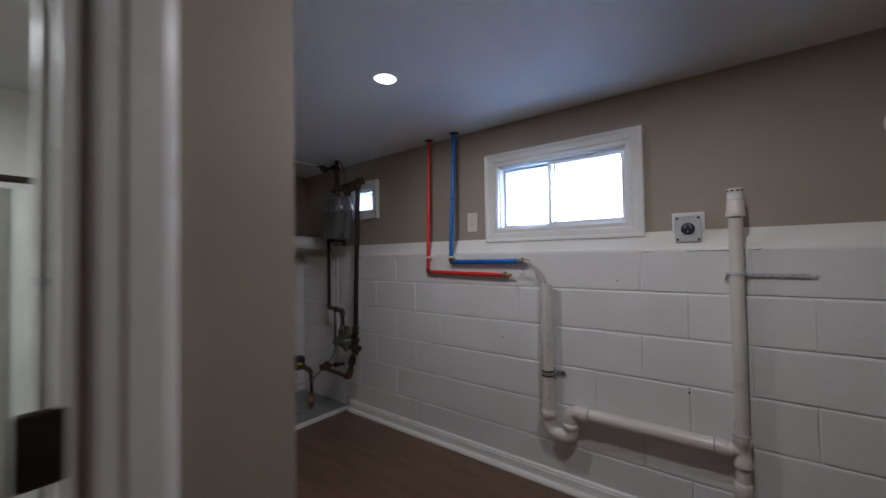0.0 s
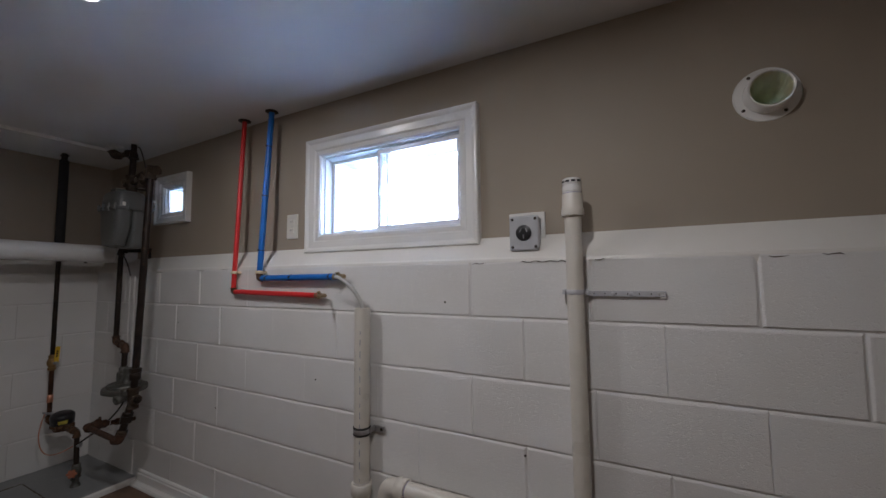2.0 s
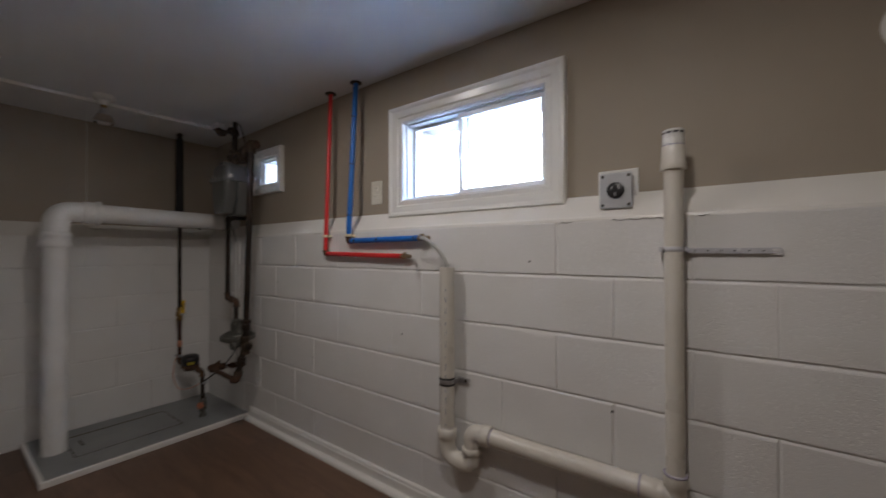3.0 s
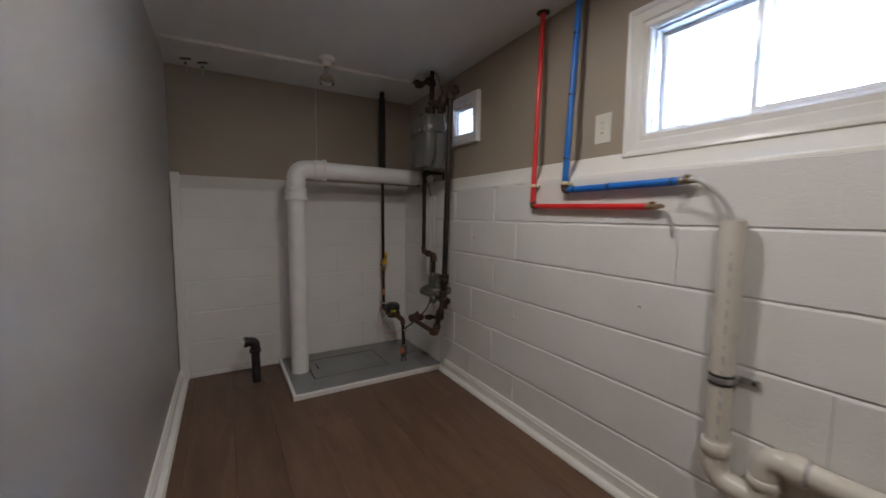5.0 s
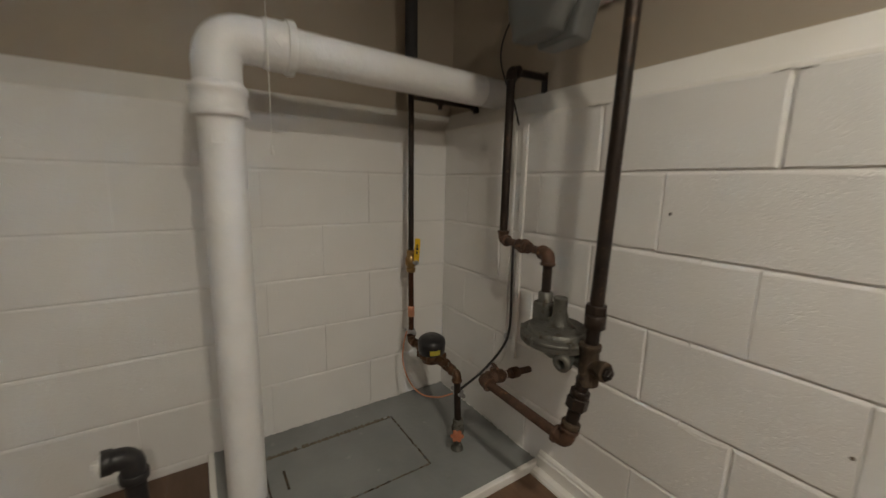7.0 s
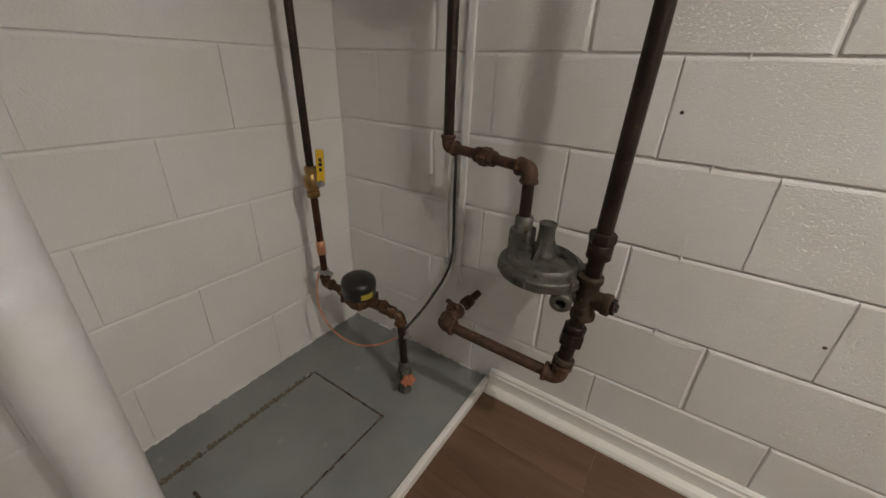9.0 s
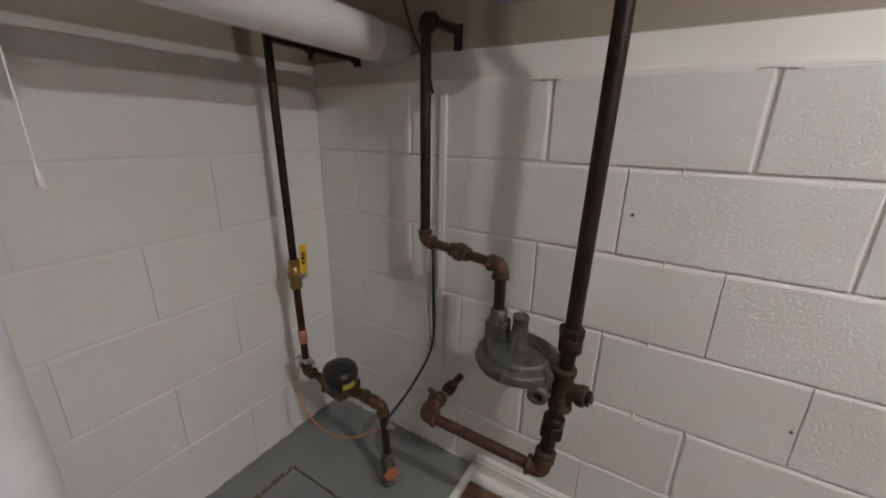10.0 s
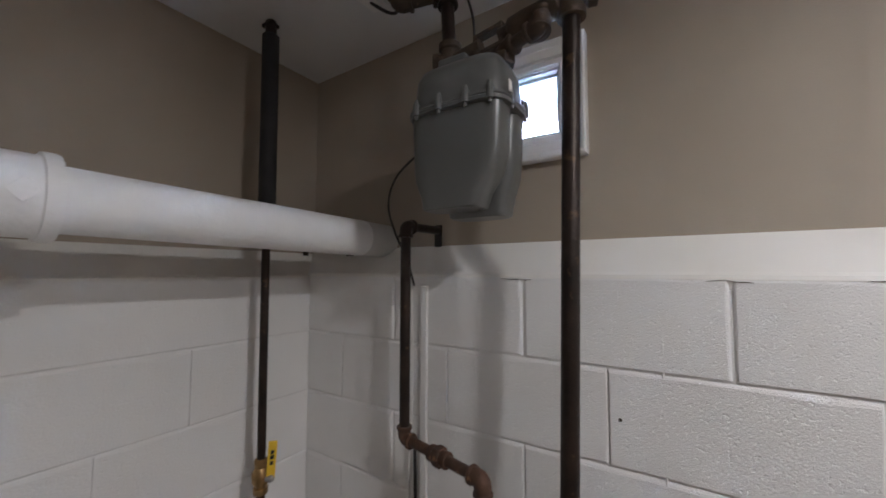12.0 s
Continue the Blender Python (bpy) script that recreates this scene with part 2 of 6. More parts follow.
def wood_floor():
    """Vinyl planks along x: grain stretched along the board, shifted and toned board by board."""
    m = bpy.data.materials.new("wood_vinyl")
    m.use_nodes = True
    nt = m.node_tree
    p = nt.nodes["Principled BSDF"]
    geo = nt.nodes.new("ShaderNodeNewGeometry")
    info = nt.nodes.new("ShaderNodeObjectInfo")
    shift = nt.nodes.new("ShaderNodeVectorMath")
    shift.operation = "MULTIPLY_ADD"
    shift.inputs[1].default_value = (1, 1, 1)
    comb = nt.nodes.new("ShaderNodeCombineXYZ")
    mul = nt.nodes.new("ShaderNodeMath")
    mul.operation = "MULTIPLY"
    mul.inputs[1].default_value = 37.0
    nt.links.new(info.outputs["Random"], mul.inputs[0])
    nt.links.new(mul.outputs[0], comb.inputs[0])
    nt.links.new(mul.outputs[0], comb.inputs[1])
    nt.links.new(geo.outputs["Position"], shift.inputs[0])
    nt.links.new(comb.outputs[0], shift.inputs[2])
    mp = nt.nodes.new("ShaderNodeMapping")
    mp.inputs["Scale"].default_value = (1.4, 9.0, 1.0)
    nt.links.new(shift.outputs[0], mp.inputs["Vector"])
    n1 = nt.nodes.new("ShaderNodeTexNoise")
    n1.inputs["Scale"].default_value, n1.inputs["Detail"].default_value, n1.inputs["Distortion"].default_value = 1.2, 7, 1.2
    nt.links.new(mp.outputs[0], n1.inputs["Vector"])
    n2 = nt.nodes.new("ShaderNodeTexNoise")
    n2.inputs["Scale"].default_value, n2.inputs["Detail"].default_value = 9.0, 5
    nt.links.new(mp.outputs[0], n2.inputs["Vector"])
    ramp = nt.nodes.new("ShaderNodeValToRGB")
    e = ramp.color_ramp.elements
    e[0].position, e[0].color = 0.28, (0.118, 0.068, 0.042, 1)
    e[1].position, e[1].color = 0.75, (0.195, 0.115, 0.072, 1)
    mid = e.new(0.5)
    mid.color = (0.158, 0.091, 0.056, 1)
    nt.links.new(n1.outputs["Fac"], ramp.inputs[0])
    mix = nt.nodes.new("ShaderNodeMix")
    mix.data_type, mix.blend_type = "RGBA", "MULTIPLY"
    mix.inputs[0].default_value = 0.35
    nt.links.new(ramp.outputs[0], mix.inputs[6])
    nt.links.new(n2.outputs["Fac"], mix.inputs[7])
    hsv = nt.nodes.new("ShaderNodeHueSaturation")
    mr = nt.nodes.new("ShaderNodeMapRange")
    mr.inputs["To Min"].default_value, mr.inputs["To Max"].default_value = 0.94, 1.14
    nt.links.new(info.outputs["Random"], mr.inputs[0])
    nt.links.new(mr.outputs[0], hsv.inputs["Value"])
    nt.links.new(mix.outputs[2], hsv.inputs["Color"])
    nt.links.new(hsv.outputs[0], p.inputs["Base Color"])
    p.inputs["Roughness"].default_value = 0.42
    bp = nt.nodes.new("ShaderNodeBump")
    bp.inputs["Strength"].default_value, bp.inputs["Distance"].default_value = 0.15, 0.002
    nt.links.new(n2.outputs["Fac"], bp.inputs["Height"])
    nt.links.new(bp.outputs[0], p.inputs["Normal"])
    return m


WOOD = wood_floor()


# ---------------------------------------------------------------- mesh tools
def box(bm, x0, x1, y0, y1, z0, z1, bevel=0.0, seg=2):
    r = bmesh.ops.create_cube(bm, size=1.0, matrix=Matrix.Translation(((x0 + x1) / 2, (y0 + y1) / 2, (z0 + z1) / 2)) @ Matrix.Diagonal((abs(x1 - x0), abs(y1 - y0), abs(z1 - z0), 1)))
    if bevel:
        edges = list({e for v in r["verts"] for e in v.link_edges})
        bmesh.ops.bevel(bm, geom=edges, offset=bevel, segments=seg, affect="EDGES", profile=0.5)
    return bm


def boxed(x0, x1, y0, y1, z0, z1, bevel=0.0, seg=2):
    return box(bmesh.new(), x0, x1, y0, y1, z0, z1, bevel, seg)


def fillet(pts, rad, n=6):
    """The polyline with its corners rounded."""
    pts = [Vector(p) for p in pts]
    out = [pts[0]]
    for a, b, c in zip(pts, pts[1:], pts[2:]):
        u, v = (a - b), (c - b)
        d = min(rad, u.length * 0.49, v.length * 0.49)
        p, q = b + u.normalized() * d, b + v.normalized() * d
        for k in range(n + 1):
            t = k / n
            out.append(p * (1 - t) ** 2 + b * 2 * t * (1 - t) + q * t * t)
    out.append(pts[-1])
    return out


def smooth_line(pts, n=8):
    """A curve through the points (Catmull-Rom)."""
    p = [Vector(q) for q in pts]
    p = [2 * p[0] - p[1]] + p + [2 * p[-1] - p[-2]]
    out = []
    for i in range(1, len(p) - 2):
        for k in range(n):
            t = k / n
            a, b, c, d = p[i - 1], p[i], p[i + 1], p[i + 2]
            out.append(0.5 * ((2 * b) + (c - a) * t + (2 * a - 5 * b + 4 * c - d) * t * t + (3 * b - a - 3 * c + d) * t ** 3))
    out.append(p[-2])
    return out


def tube(bm, pts, r, seg=14):
    """A round bar along the points; r is a number or one for each point."""
    pts = [Vector(p) for p in pts]
    n = len(pts)
    rs = r if isinstance(r, (list, tuple)) else [r] * n
    tans = [(pts[min(i + 1, n - 1)] - pts[max(i - 1, 0)]).normalized() for i in range(n)]
    ref = Vector((0, 0, 1)) if abs(tans[0].z) < 0.9 else Vector((1, 0, 0))
    side = tans[0].cross(ref).normalized()
    rings = []
    for i in range(n):
        side = (side - tans[i] * side.dot(tans[i])).normalized()
        up = tans[i].cross(side)
        rings.append([bm.verts.new(pts[i] + (side * math.cos(2 * math.pi * k / seg) + up * math.sin(2 * math.pi * k / seg)) * rs[i]) for k in range(seg)])
    for a, b in zip(rings, rings[1:]):
        for k in range(seg):
            f = bm.faces.new((a[k], a[(k + 1) % seg], b[(k + 1) % seg], b[k]))
            f.smooth = True
    bm.faces.new(rings[0][::-1])
    bm.faces.new(rings[-1])
    return bm


def lathe(bm, p, axis, profile, seg=20, smooth=True):
    """Turns (radius, height) pairs round an axis through p. The ends are closed."""
    axis = Vector(axis).normalized()
    q = axis.to_track_quat("Z", "Y").to_matrix()
    p = Vector(p)
    rings = [[bm.verts.new(p + q @ Vector((r * math.cos(2 * math.pi * k / seg), r * math.sin(2 * math.pi * k / seg), h))) for k in range(seg)] for r, h in profile]
    for a, b in zip(rings, rings[1:]):
        for k in range(seg):
            f = bm.faces.new((a[k], a[(k + 1) % seg], b[(k + 1) % seg], b[k]))
            f.smooth = smooth
    bm.faces.new(rings[0][::-1])
    bm.faces.new(rings[-1])
    return bm


def ring(bm, p, axis, r, h, lip=0.0015, seg=20):
    """A short collar centred on p with softened rims."""
    return lathe(bm, p, axis, [(r - lip, -h / 2), (r, -h / 2 + lip), (r, h / 2 - lip), (r - lip, h / 2)], seg, smooth=True)


def hexa(bm, p, axis, r, h):
    """A hexagonal nut centred on p."""
    return lathe(bm, p, axis, [(r * 0.9, -h / 2), (r, -h / 2 + 0.0025), (r, h / 2 - 0.0025), (r * 0.9, h / 2)], 6, smooth=False)


def extrude_profile(bm, poly, a, b, across, up=(0, 0, 1)):
    """A bar from a to b with the closed outline poly, given as (across, up) pairs."""
    a, b, across, up = Vector(a), Vector(b), Vector(across), Vector(up)
    ra = [bm.verts.new(a + across * u + up * v) for u, v in poly]
    rb = [bm.verts.new(b + across * u + up * v) for u, v in poly]
    k = len(poly)
    for i in range(k):
        bm.faces.new((ra[i], ra[(i + 1) % k], rb[(i + 1) % k], rb[i]))
    bm.faces.new(ra[::-1])
    bm.faces.new(rb)
    bmesh.ops.recalc_face_normals(bm, faces=bm.faces)
    return bm


def elbow_mesh(p, a, b, r, reach=None, fat=1.32, band=1.55):
    """A threaded pipe elbow at p with arms along a and b, and a rim on each arm."""
    bm = bmesh.new()
    p, a, b = Vector(p), Vector(a).normalized(), Vector(b).normalized()
    l = reach or r * 2.3
    tube(bm, fillet([p + a * l, p, p + b * l], l * 0.8, 7), r * fat, 18)
    for d in (a, b):
        ring(bm, p + d * (l - r * 0.3), d, r * band, r * 0.65)
    return bm


def finish(bm, name, mat):
    """A mesh whose sharp corners stay crisp under smooth shading."""
    for e in bm.edges:
        if len(e.link_faces) == 2 and e.calc_face_angle(0) > radians(50):
            e.smooth = False
    me = bpy.data.meshes.new(name)
    bm.to_mesh(me)
    bm.free()
    me.materials.append(mat)
    return me


def thing(name, base, label, category, group=""):
    """An empty at the thing's base; its parts are given in world places."""
    ob = new(name)
    ob.location = base
    ob.empty_display_size = 0.05
    return tagged(ob, label, category, group)


def part(name, bm, mat, parent, label=""):
    """One mesh under a thing or under one of its parts."""
    root = parent
    while root.parent:
        root = root.parent
    bmesh.ops.translate(bm, verts=bm.verts, vec=-root.location)
    ob = new(name, finish(bm, name, mat))
    ob.parent = parent
    return tagged(ob, label)


def single(name, bm, mat, base, label, category, group="", kind=""):
    """A thing of one mesh with its origin at base."""
    bmesh.ops.translate(bm, verts=bm.verts, vec=-Vector(base))
    ob = new(name, finish(bm, name, mat))
    ob.location = base
    return tagged(ob, label, category, group, kind)


def structure(name, bm, mat, label="", category=""):
    bmesh.ops.recalc_face_normals(bm, faces=bm.faces)
    return tagged(new(name, finish(bm, name, mat)), label, category, "", "structure")


def holed(us, vs, holes, place, thick):
    """A wall slab over the grid lines us, vs with cells left open; place(u, v, d) gives a point at depth d."""
    bm = bmesh.new()
    cache = {}

    def vert(u, v, d):
        if (u, v, d) not in cache:
            cache[u, v, d] = bm.verts.new(place(u, v, d))
        return cache[u, v, d]

    def filled(i, j):
        if not (0 <= i < len(us) - 1 and 0 <= j < len(vs) - 1):
            return False
        u, v = (us[i] + us[i + 1]) / 2, (vs[j] + vs[j + 1]) / 2
        return not any(a < u < b and c < v < d for a, b, c, d in holes)

    for i in range(len(us) - 1):
        for j in range(len(vs) - 1):
            if not filled(i, j):
                continue
            u0, u1, v0, v1 = us[i], us[i + 1], vs[j], vs[j + 1]
            for d in (0, thick):
                bm.faces.new((vert(u0, v0, d), vert(u1, v0, d), vert(u1, v1, d), vert(u0, v1, d)))
            for ok, p, q in ((filled(i - 1, j), (u0, v0), (u0, v1)), (filled(i + 1, j), (u1, v0), (u1, v1)), (filled(i, j - 1), (u0, v0), (u1, v0)), (filled(i, j + 1), (u0, v1), (u1, v1))):
                if not ok:
                    bm.faces.new((vert(*p, 0), vert(*q, 0), vert(*q, thick), vert(*p, thick)))
    return bm


# ---------------------------------------------------------------- the shell
EAST, SOUTH = 1.75, -1.6
WIN = (-0.991, -0.262, 1.370, 1.756)      # main window's opening: x, x, z, z
SMALL = (-2.340, -2.112, 1.585, 1.765)    # small window's opening
VENT = (0.614, 0.706, 1.622, 1.714)        # hole of the dryer vent

subfloor = structure("floor", boxed(-3.4, 1.9, -1.75, 2.27, -0.2, -0.005), MORTAR, "wood-look vinyl plank floor over concrete", "floor")
structure("ceiling", extrude_profile(bmesh.new(), [(-3.4, ceiling_at(-3.4)), (-1.3, CEIL), (1.9, CEIL), (1.9, CEIL + 0.25), (-3.4, CEIL + 0.25)], (0, -1.75, 0), (0, 2.27, 0), (1, 0, 0)), CEILING, "flat white painted plasterboard ceiling", "ceiling")

north_low = structure("wall_north_base", boxed(-3.4, 1.9, FACE + 0.005, 2.27, -0.15, 1.205), MORTAR, "white painted concrete block foundation wall", "wall")
structure("wall_north", holed([-3.4, SMALL[0], SMALL[1], WIN[0], WIN[1], VENT[0], VENT[1], 1.9], [1.205, WIN[2], SMALL[2], VENT[2], VENT[3], WIN[3], SMALL[3], CEIL + 0.02],
                              [WIN, SMALL, VENT], lambda u, v, d: (u, UP_Y + d, v), 0.26), GREIGE, "greige painted wall above white blocks, with windows", "wall")
west_low = structure("wall_west_base", boxed(-3.4, END - 0.003, 0.0, FACE + 0.005, -0.15, 1.205), MORTAR, "white painted concrete block end wall", "wall")
structure("wall_washroom_west", boxed(-3.4, END - 0.003, -1.75, 0.0, -0.15, CEIL), GREIGE, "plain end wall beyond the washroom", "wall")
structure("wall_west", boxed(-3.4, UP_X, 0.0, UP_Y, 1.205, CEIL), GREIGE, "greige painted end wall above white blocks", "wall")
structure("wall_south", boxed(END - 0.003, DOOR_X - 0.002, 0.175, LEFT, -0.1, CEIL), GREY_WALL, "smooth pale grey painted partition wall", "wall")
structure("wall_door", holed([SOUTH, -0.72, 0.028, LEFT - 0.002], [-0.1, 1.94, CEIL], [(-0.72, 0.028, -0.2, 1.94)], lambda u, v, d: (DOOR_X - d, u, v), 0.12), GREIGE,
          "greige painted wall with a door opening", "wall")
structure("wall_east", boxed(EAST, 1.9, SOUTH, UP_Y, -0.1, CEIL), GREIGE, "greige painted plain wall", "wall")
structure("wall_hall", boxed(END - 0.003, EAST, -1.75, SOUTH, -0.1, CEIL), GREIGE, "greige painted plain wall", "wall")
structure("wall_washroom", boxed(-2.5, -2.4, SOUTH, 0.175, -0.1, CEIL), TRIM, "off-white painted washroom wall", "wall")


def cap_bar(name, across, a, b, run, label):
    """The sloping cement cap on the block wall: a rounded nose below, a slope up to the plaster."""
    bm = bmesh.new()
    d = run + 0.02
    poly = [(0.0, 0.0), (0.002, 0.008), (0.010, 0.014), (run * 0.5, 0.048), (run * 0.9, 0.084), (run, 0.092), (d, 0.093), (d, -0.02), (0.004, -0.02)]
    return structure(name, extrude_profile(bm, poly, a, b, across), CAP, label, "ledge")


cap_bar("trim", (0, 1, 0), (-3.2, FACE + 0.001, 1.226), (1.8, FACE + 0.001, 1.226), UP_Y - FACE, "glossy white sloped cement cap above the blocks")
cap_bar("trim", (-1, 0, 0), (END - 0.001, 0.1, 1.216), (END - 0.001, 1.985, 1.216), END - UP_X, "glossy white sloped cement cap on the end wall")


def baseboard(a, b, out, label):
    """Painted base with a stepped top and a shoe moulding; out points into the room."""
    poly = [(0, 0), (0.048, 0), (0.047, 0.008), (0.040, 0.017), (0.024, 0.020), (0.019, 0.020), (0.018, 0.058), (0.014, 0.062), (0.013, 0.070), (0.007, 0.076), (0.0, 0.077)]
    return structure("baseboard", extrude_profile(bmesh.new(), poly, a, b, out), TRIM, label, "baseboard")


baseboard((-2.322, FACE + 0.001, 0), (EAST, FACE + 0.001, 0), (0, -1, 0), "glossy white baseboard with shoe moulding")
baseboard((END + 0.03, LEFT - 0.001, 0), (DOOR_X, LEFT - 0.001, 0), (0, 1, 0), "glossy white baseboard with shoe moulding")
baseboard((DOOR_X - 0.001, LEFT, 0), (DOOR_X - 0.001, 0.136, 0), (1, 0, 0), "glossy white baseboard with shoe moulding")
baseboard((DOOR_X - 0.001, -0.83, 0), (DOOR_X - 0.001, SOUTH, 0), (1, 0, 0), "glossy white baseboard with shoe moulding")
structure("trim", boxed(END + 0.002, END + 0.045, LEFT + 0.001, LEFT + 0.05, 0.0, 1.313, 0.008), BLOCK_END, "white painted corner strip", "trim")

# raised concrete pad in the corner, with its edging and the hatch cut into it
PX0, PX1, PY0, PY1, PZ = END, -2.343, 0.920, FACE, 0.026
HX0, HX1, HY0, HY1 = -2.834, -2.526, 1.062, 1.550
g = 0.007
pad = structure("floor_pad", holed([PX0, HX0 - g, HX0, HX1, HX1 + g, PX1], [PY0, HY0 - g, HY0, HY1, HY1 + g, PY1],
                                   [(HX0 - g, HX1 + g, HY0 - g, HY0), (HX0 - g, HX1 + g, HY1, HY1 + g), (HX0 - g, HX0, HY0, HY1), (HX1, HX1 + g, HY0, HY1)],
                                   lambda u, v, d: (u, v, PZ - d), 0.03), SLAB, "grey painted concrete pad with a hatch outline", "concrete pad")
structure("pad_groove", boxed(HX0 - 0.03, HX1 + 0.03, HY0 - 0.03, HY1 + 0.03, -0.004, PZ - 0.011), GROOVE, "dirt-filled groove round a floor hatch", "groove")
bm = bmesh.new()
rng = random.Random(5)
for k in range(150):
    # flakes of old filler along the groove's edge
    s = rng.random() ** 0.8 * 2 * (HX1 - HX0 + HY1 - HY0)
    along_x = True
    if s < HX1 - HX0:
        x, y = HX0 + s, HY0 - g / 2
    elif s < HX1 - HX0 + HY1 - HY0:
        x, y, along_x = HX1 + g / 2, HY0 + s - (HX1 - HX0), False
    elif s < 2 * (HX1 - HX0) + HY1 - HY0:
        x, y = HX0 + s - (HX1 - HX0) - (HY1 - HY0), HY1 + g / 2
    else:
        x, y, along_x = HX0 - g / 2, HY0 + s - 2 * (HX1 - HX0) - (HY1 - HY0), False
    q = rng.uniform(0.002, 0.005)
    l = rng.uniform(1.0, 4.5)
    bmesh.ops.create_icosphere(bm, subdivisions=1, radius=q, matrix=Matrix.Translation((x + rng.uniform(-.004, .004), y + rng.uniform(-.004, .004), PZ - 0.002)) @ Matrix.Diagonal((l if along_x else 1, 1 if along_x else l, 0.6, 1)))
tagged(single("filler_crumbs", bm, GROOVE, (HX0, HY0, PZ), "brown crumbs of old filler round the hatch", "crumbs"), kind="stuff")
bm = bmesh.new()
rng = random.Random(9)


def filler_run(bm, x0, y0, x1, y1, w, gaps):
    """A broken, uneven bead of old filler along a joint of the hatch."""
    n = max(3, int(math.hypot(x1 - x0, y1 - y0) / 0.014))
    for k in range(n):
        if rng.random() < gaps:
            continue
        t = (k + 0.5) / n
        wide = w * rng.uniform(0.55, 1.25)
        a, b = (wide, 0.0088) if abs(y1 - y0) > abs(x1 - x0) else (0.0088, wide)
        bmesh.ops.create_icosphere(bm, subdivisions=1, radius=1.0, matrix=Matrix.Translation((x0 + (x1 - x0) * t + rng.uniform(-0.001, 0.001), y0 + (y1 - y0) * t + rng.uniform(-0.001, 0.001), PZ - 0.0005)) @ Matrix.Diagonal((a, b, rng.uniform(0.0016, 0.0034), 1)))


filler_run(bm, HX0 - g, HY0, HX0 - g, HY1, 0.0125, 0.03)
filler_run(bm, HX0, HY1 + g / 2, HX1, HY1 + g / 2, 0.0035, 0.55)
filler_run(bm, HX1 + g / 2, HY0 + 0.13, HX1 + g / 2, HY1, 0.0045, 0.45)
tagged(single("hatch_filler", bm, DIRT, (HX0, HY0, PZ), "brown beads of old filler along the hatch joint", "filler"), kind="stuff")
bm = bmesh.new()
filler_run(bm, PX0 + 0.02, FACE - 0.001, PX1 - 0.01, FACE - 0.001, 0.0045, 0.25)
filler_run(bm, END + 0.001, PY0 + 0.01, END + 0.001, PY1 - 0.01, 0.0040, 0.35)
tagged(single("paint_bead", bm, BLOCK_END, (PX0, PY1, PZ), "ragged white paint edge round the grey pad", "paint bead"), kind="stuff")
structure("trim", boxed(PX1, PX1 + 0.02, PY0 - 0.02, FACE - 0.001, 0, 0.032, 0.004), TRIM, "white painted edging strip of the pad", "trim")
structure("trim", boxed(PX0, PX1 - 0.001, PY0 - 0.02, PY0, 0, 0.032, 0.004), TRIM, "white painted edging strip of the pad", "trim")
single("hatch_pull", boxed(-2.750, -2.660, 1.108, 1.116, PZ - 0.001, PZ + 0.004, 0.0015), GROOVE, (-2.705, 1.112, PZ), "dirty recessed pull slot of the hatch", "hatch pull")


# ---------------------------------------------------------------- windows
def casing(bm, x0, x1, z0, z1, w, y):
    """A mitred moulded casing round an opening; y is the wall's face."""
    prof = [(0.0, 0.0), (0.0, 0.012), (0.006, 0.017), (w * 0.30, 0.015), (w * 0.38, 0.021), (w * 0.72, 0.024), (w * 0.84, 0.030), (w - 0.004, 0.032), (w, 0.028), (w, 0.0)]
    rings = []
    for sx, sz in ((-1, -1), (1, -1), (1, 1), (-1, 1)):
        cx, cz = (x0 if sx < 0 else x1), (z0 if sz < 0 else z1)
        rings.append([bm.verts.new((cx + sx * u, y - v, cz + sz * u)) for u, v in prof])
    k = len(prof)
    for a, b in zip(rings, rings[1:] + rings[:1]):
        for i in range(k):
            bm.faces.new((a[i], a[(i + 1) % k], b[(i + 1) % k], b[i]))
    bmesh.ops.recalc_face_normals(bm, faces=bm.faces)
    return bm


def frame_bars(bm, x0, x1, y0, y1, z0, z1, w, bevel=0.002):
    box(bm, x0, x1, y0, y1, z0, z0 + w, bevel)
    box(bm, x0, x1, y0, y1, z1 - w, z1, bevel)
    box(bm, x0, x0 + w, y0 + 0.0005, y1 - 0.0005, z0 + w, z1 - w, bevel)
    box(bm, x1 - w, x1, y0 + 0.0005, y1 - 0.0005, z0 + w, z1 - w, bevel)
    return bm


def pane(name, x0, x1, y, z0, z1, parent):
    ob = part(name, boxed(x0, x1, y, y + 0.004, z0, z1), GLASS, parent, "clear glass pane")
    ob.visible_shadow = False
    return ob


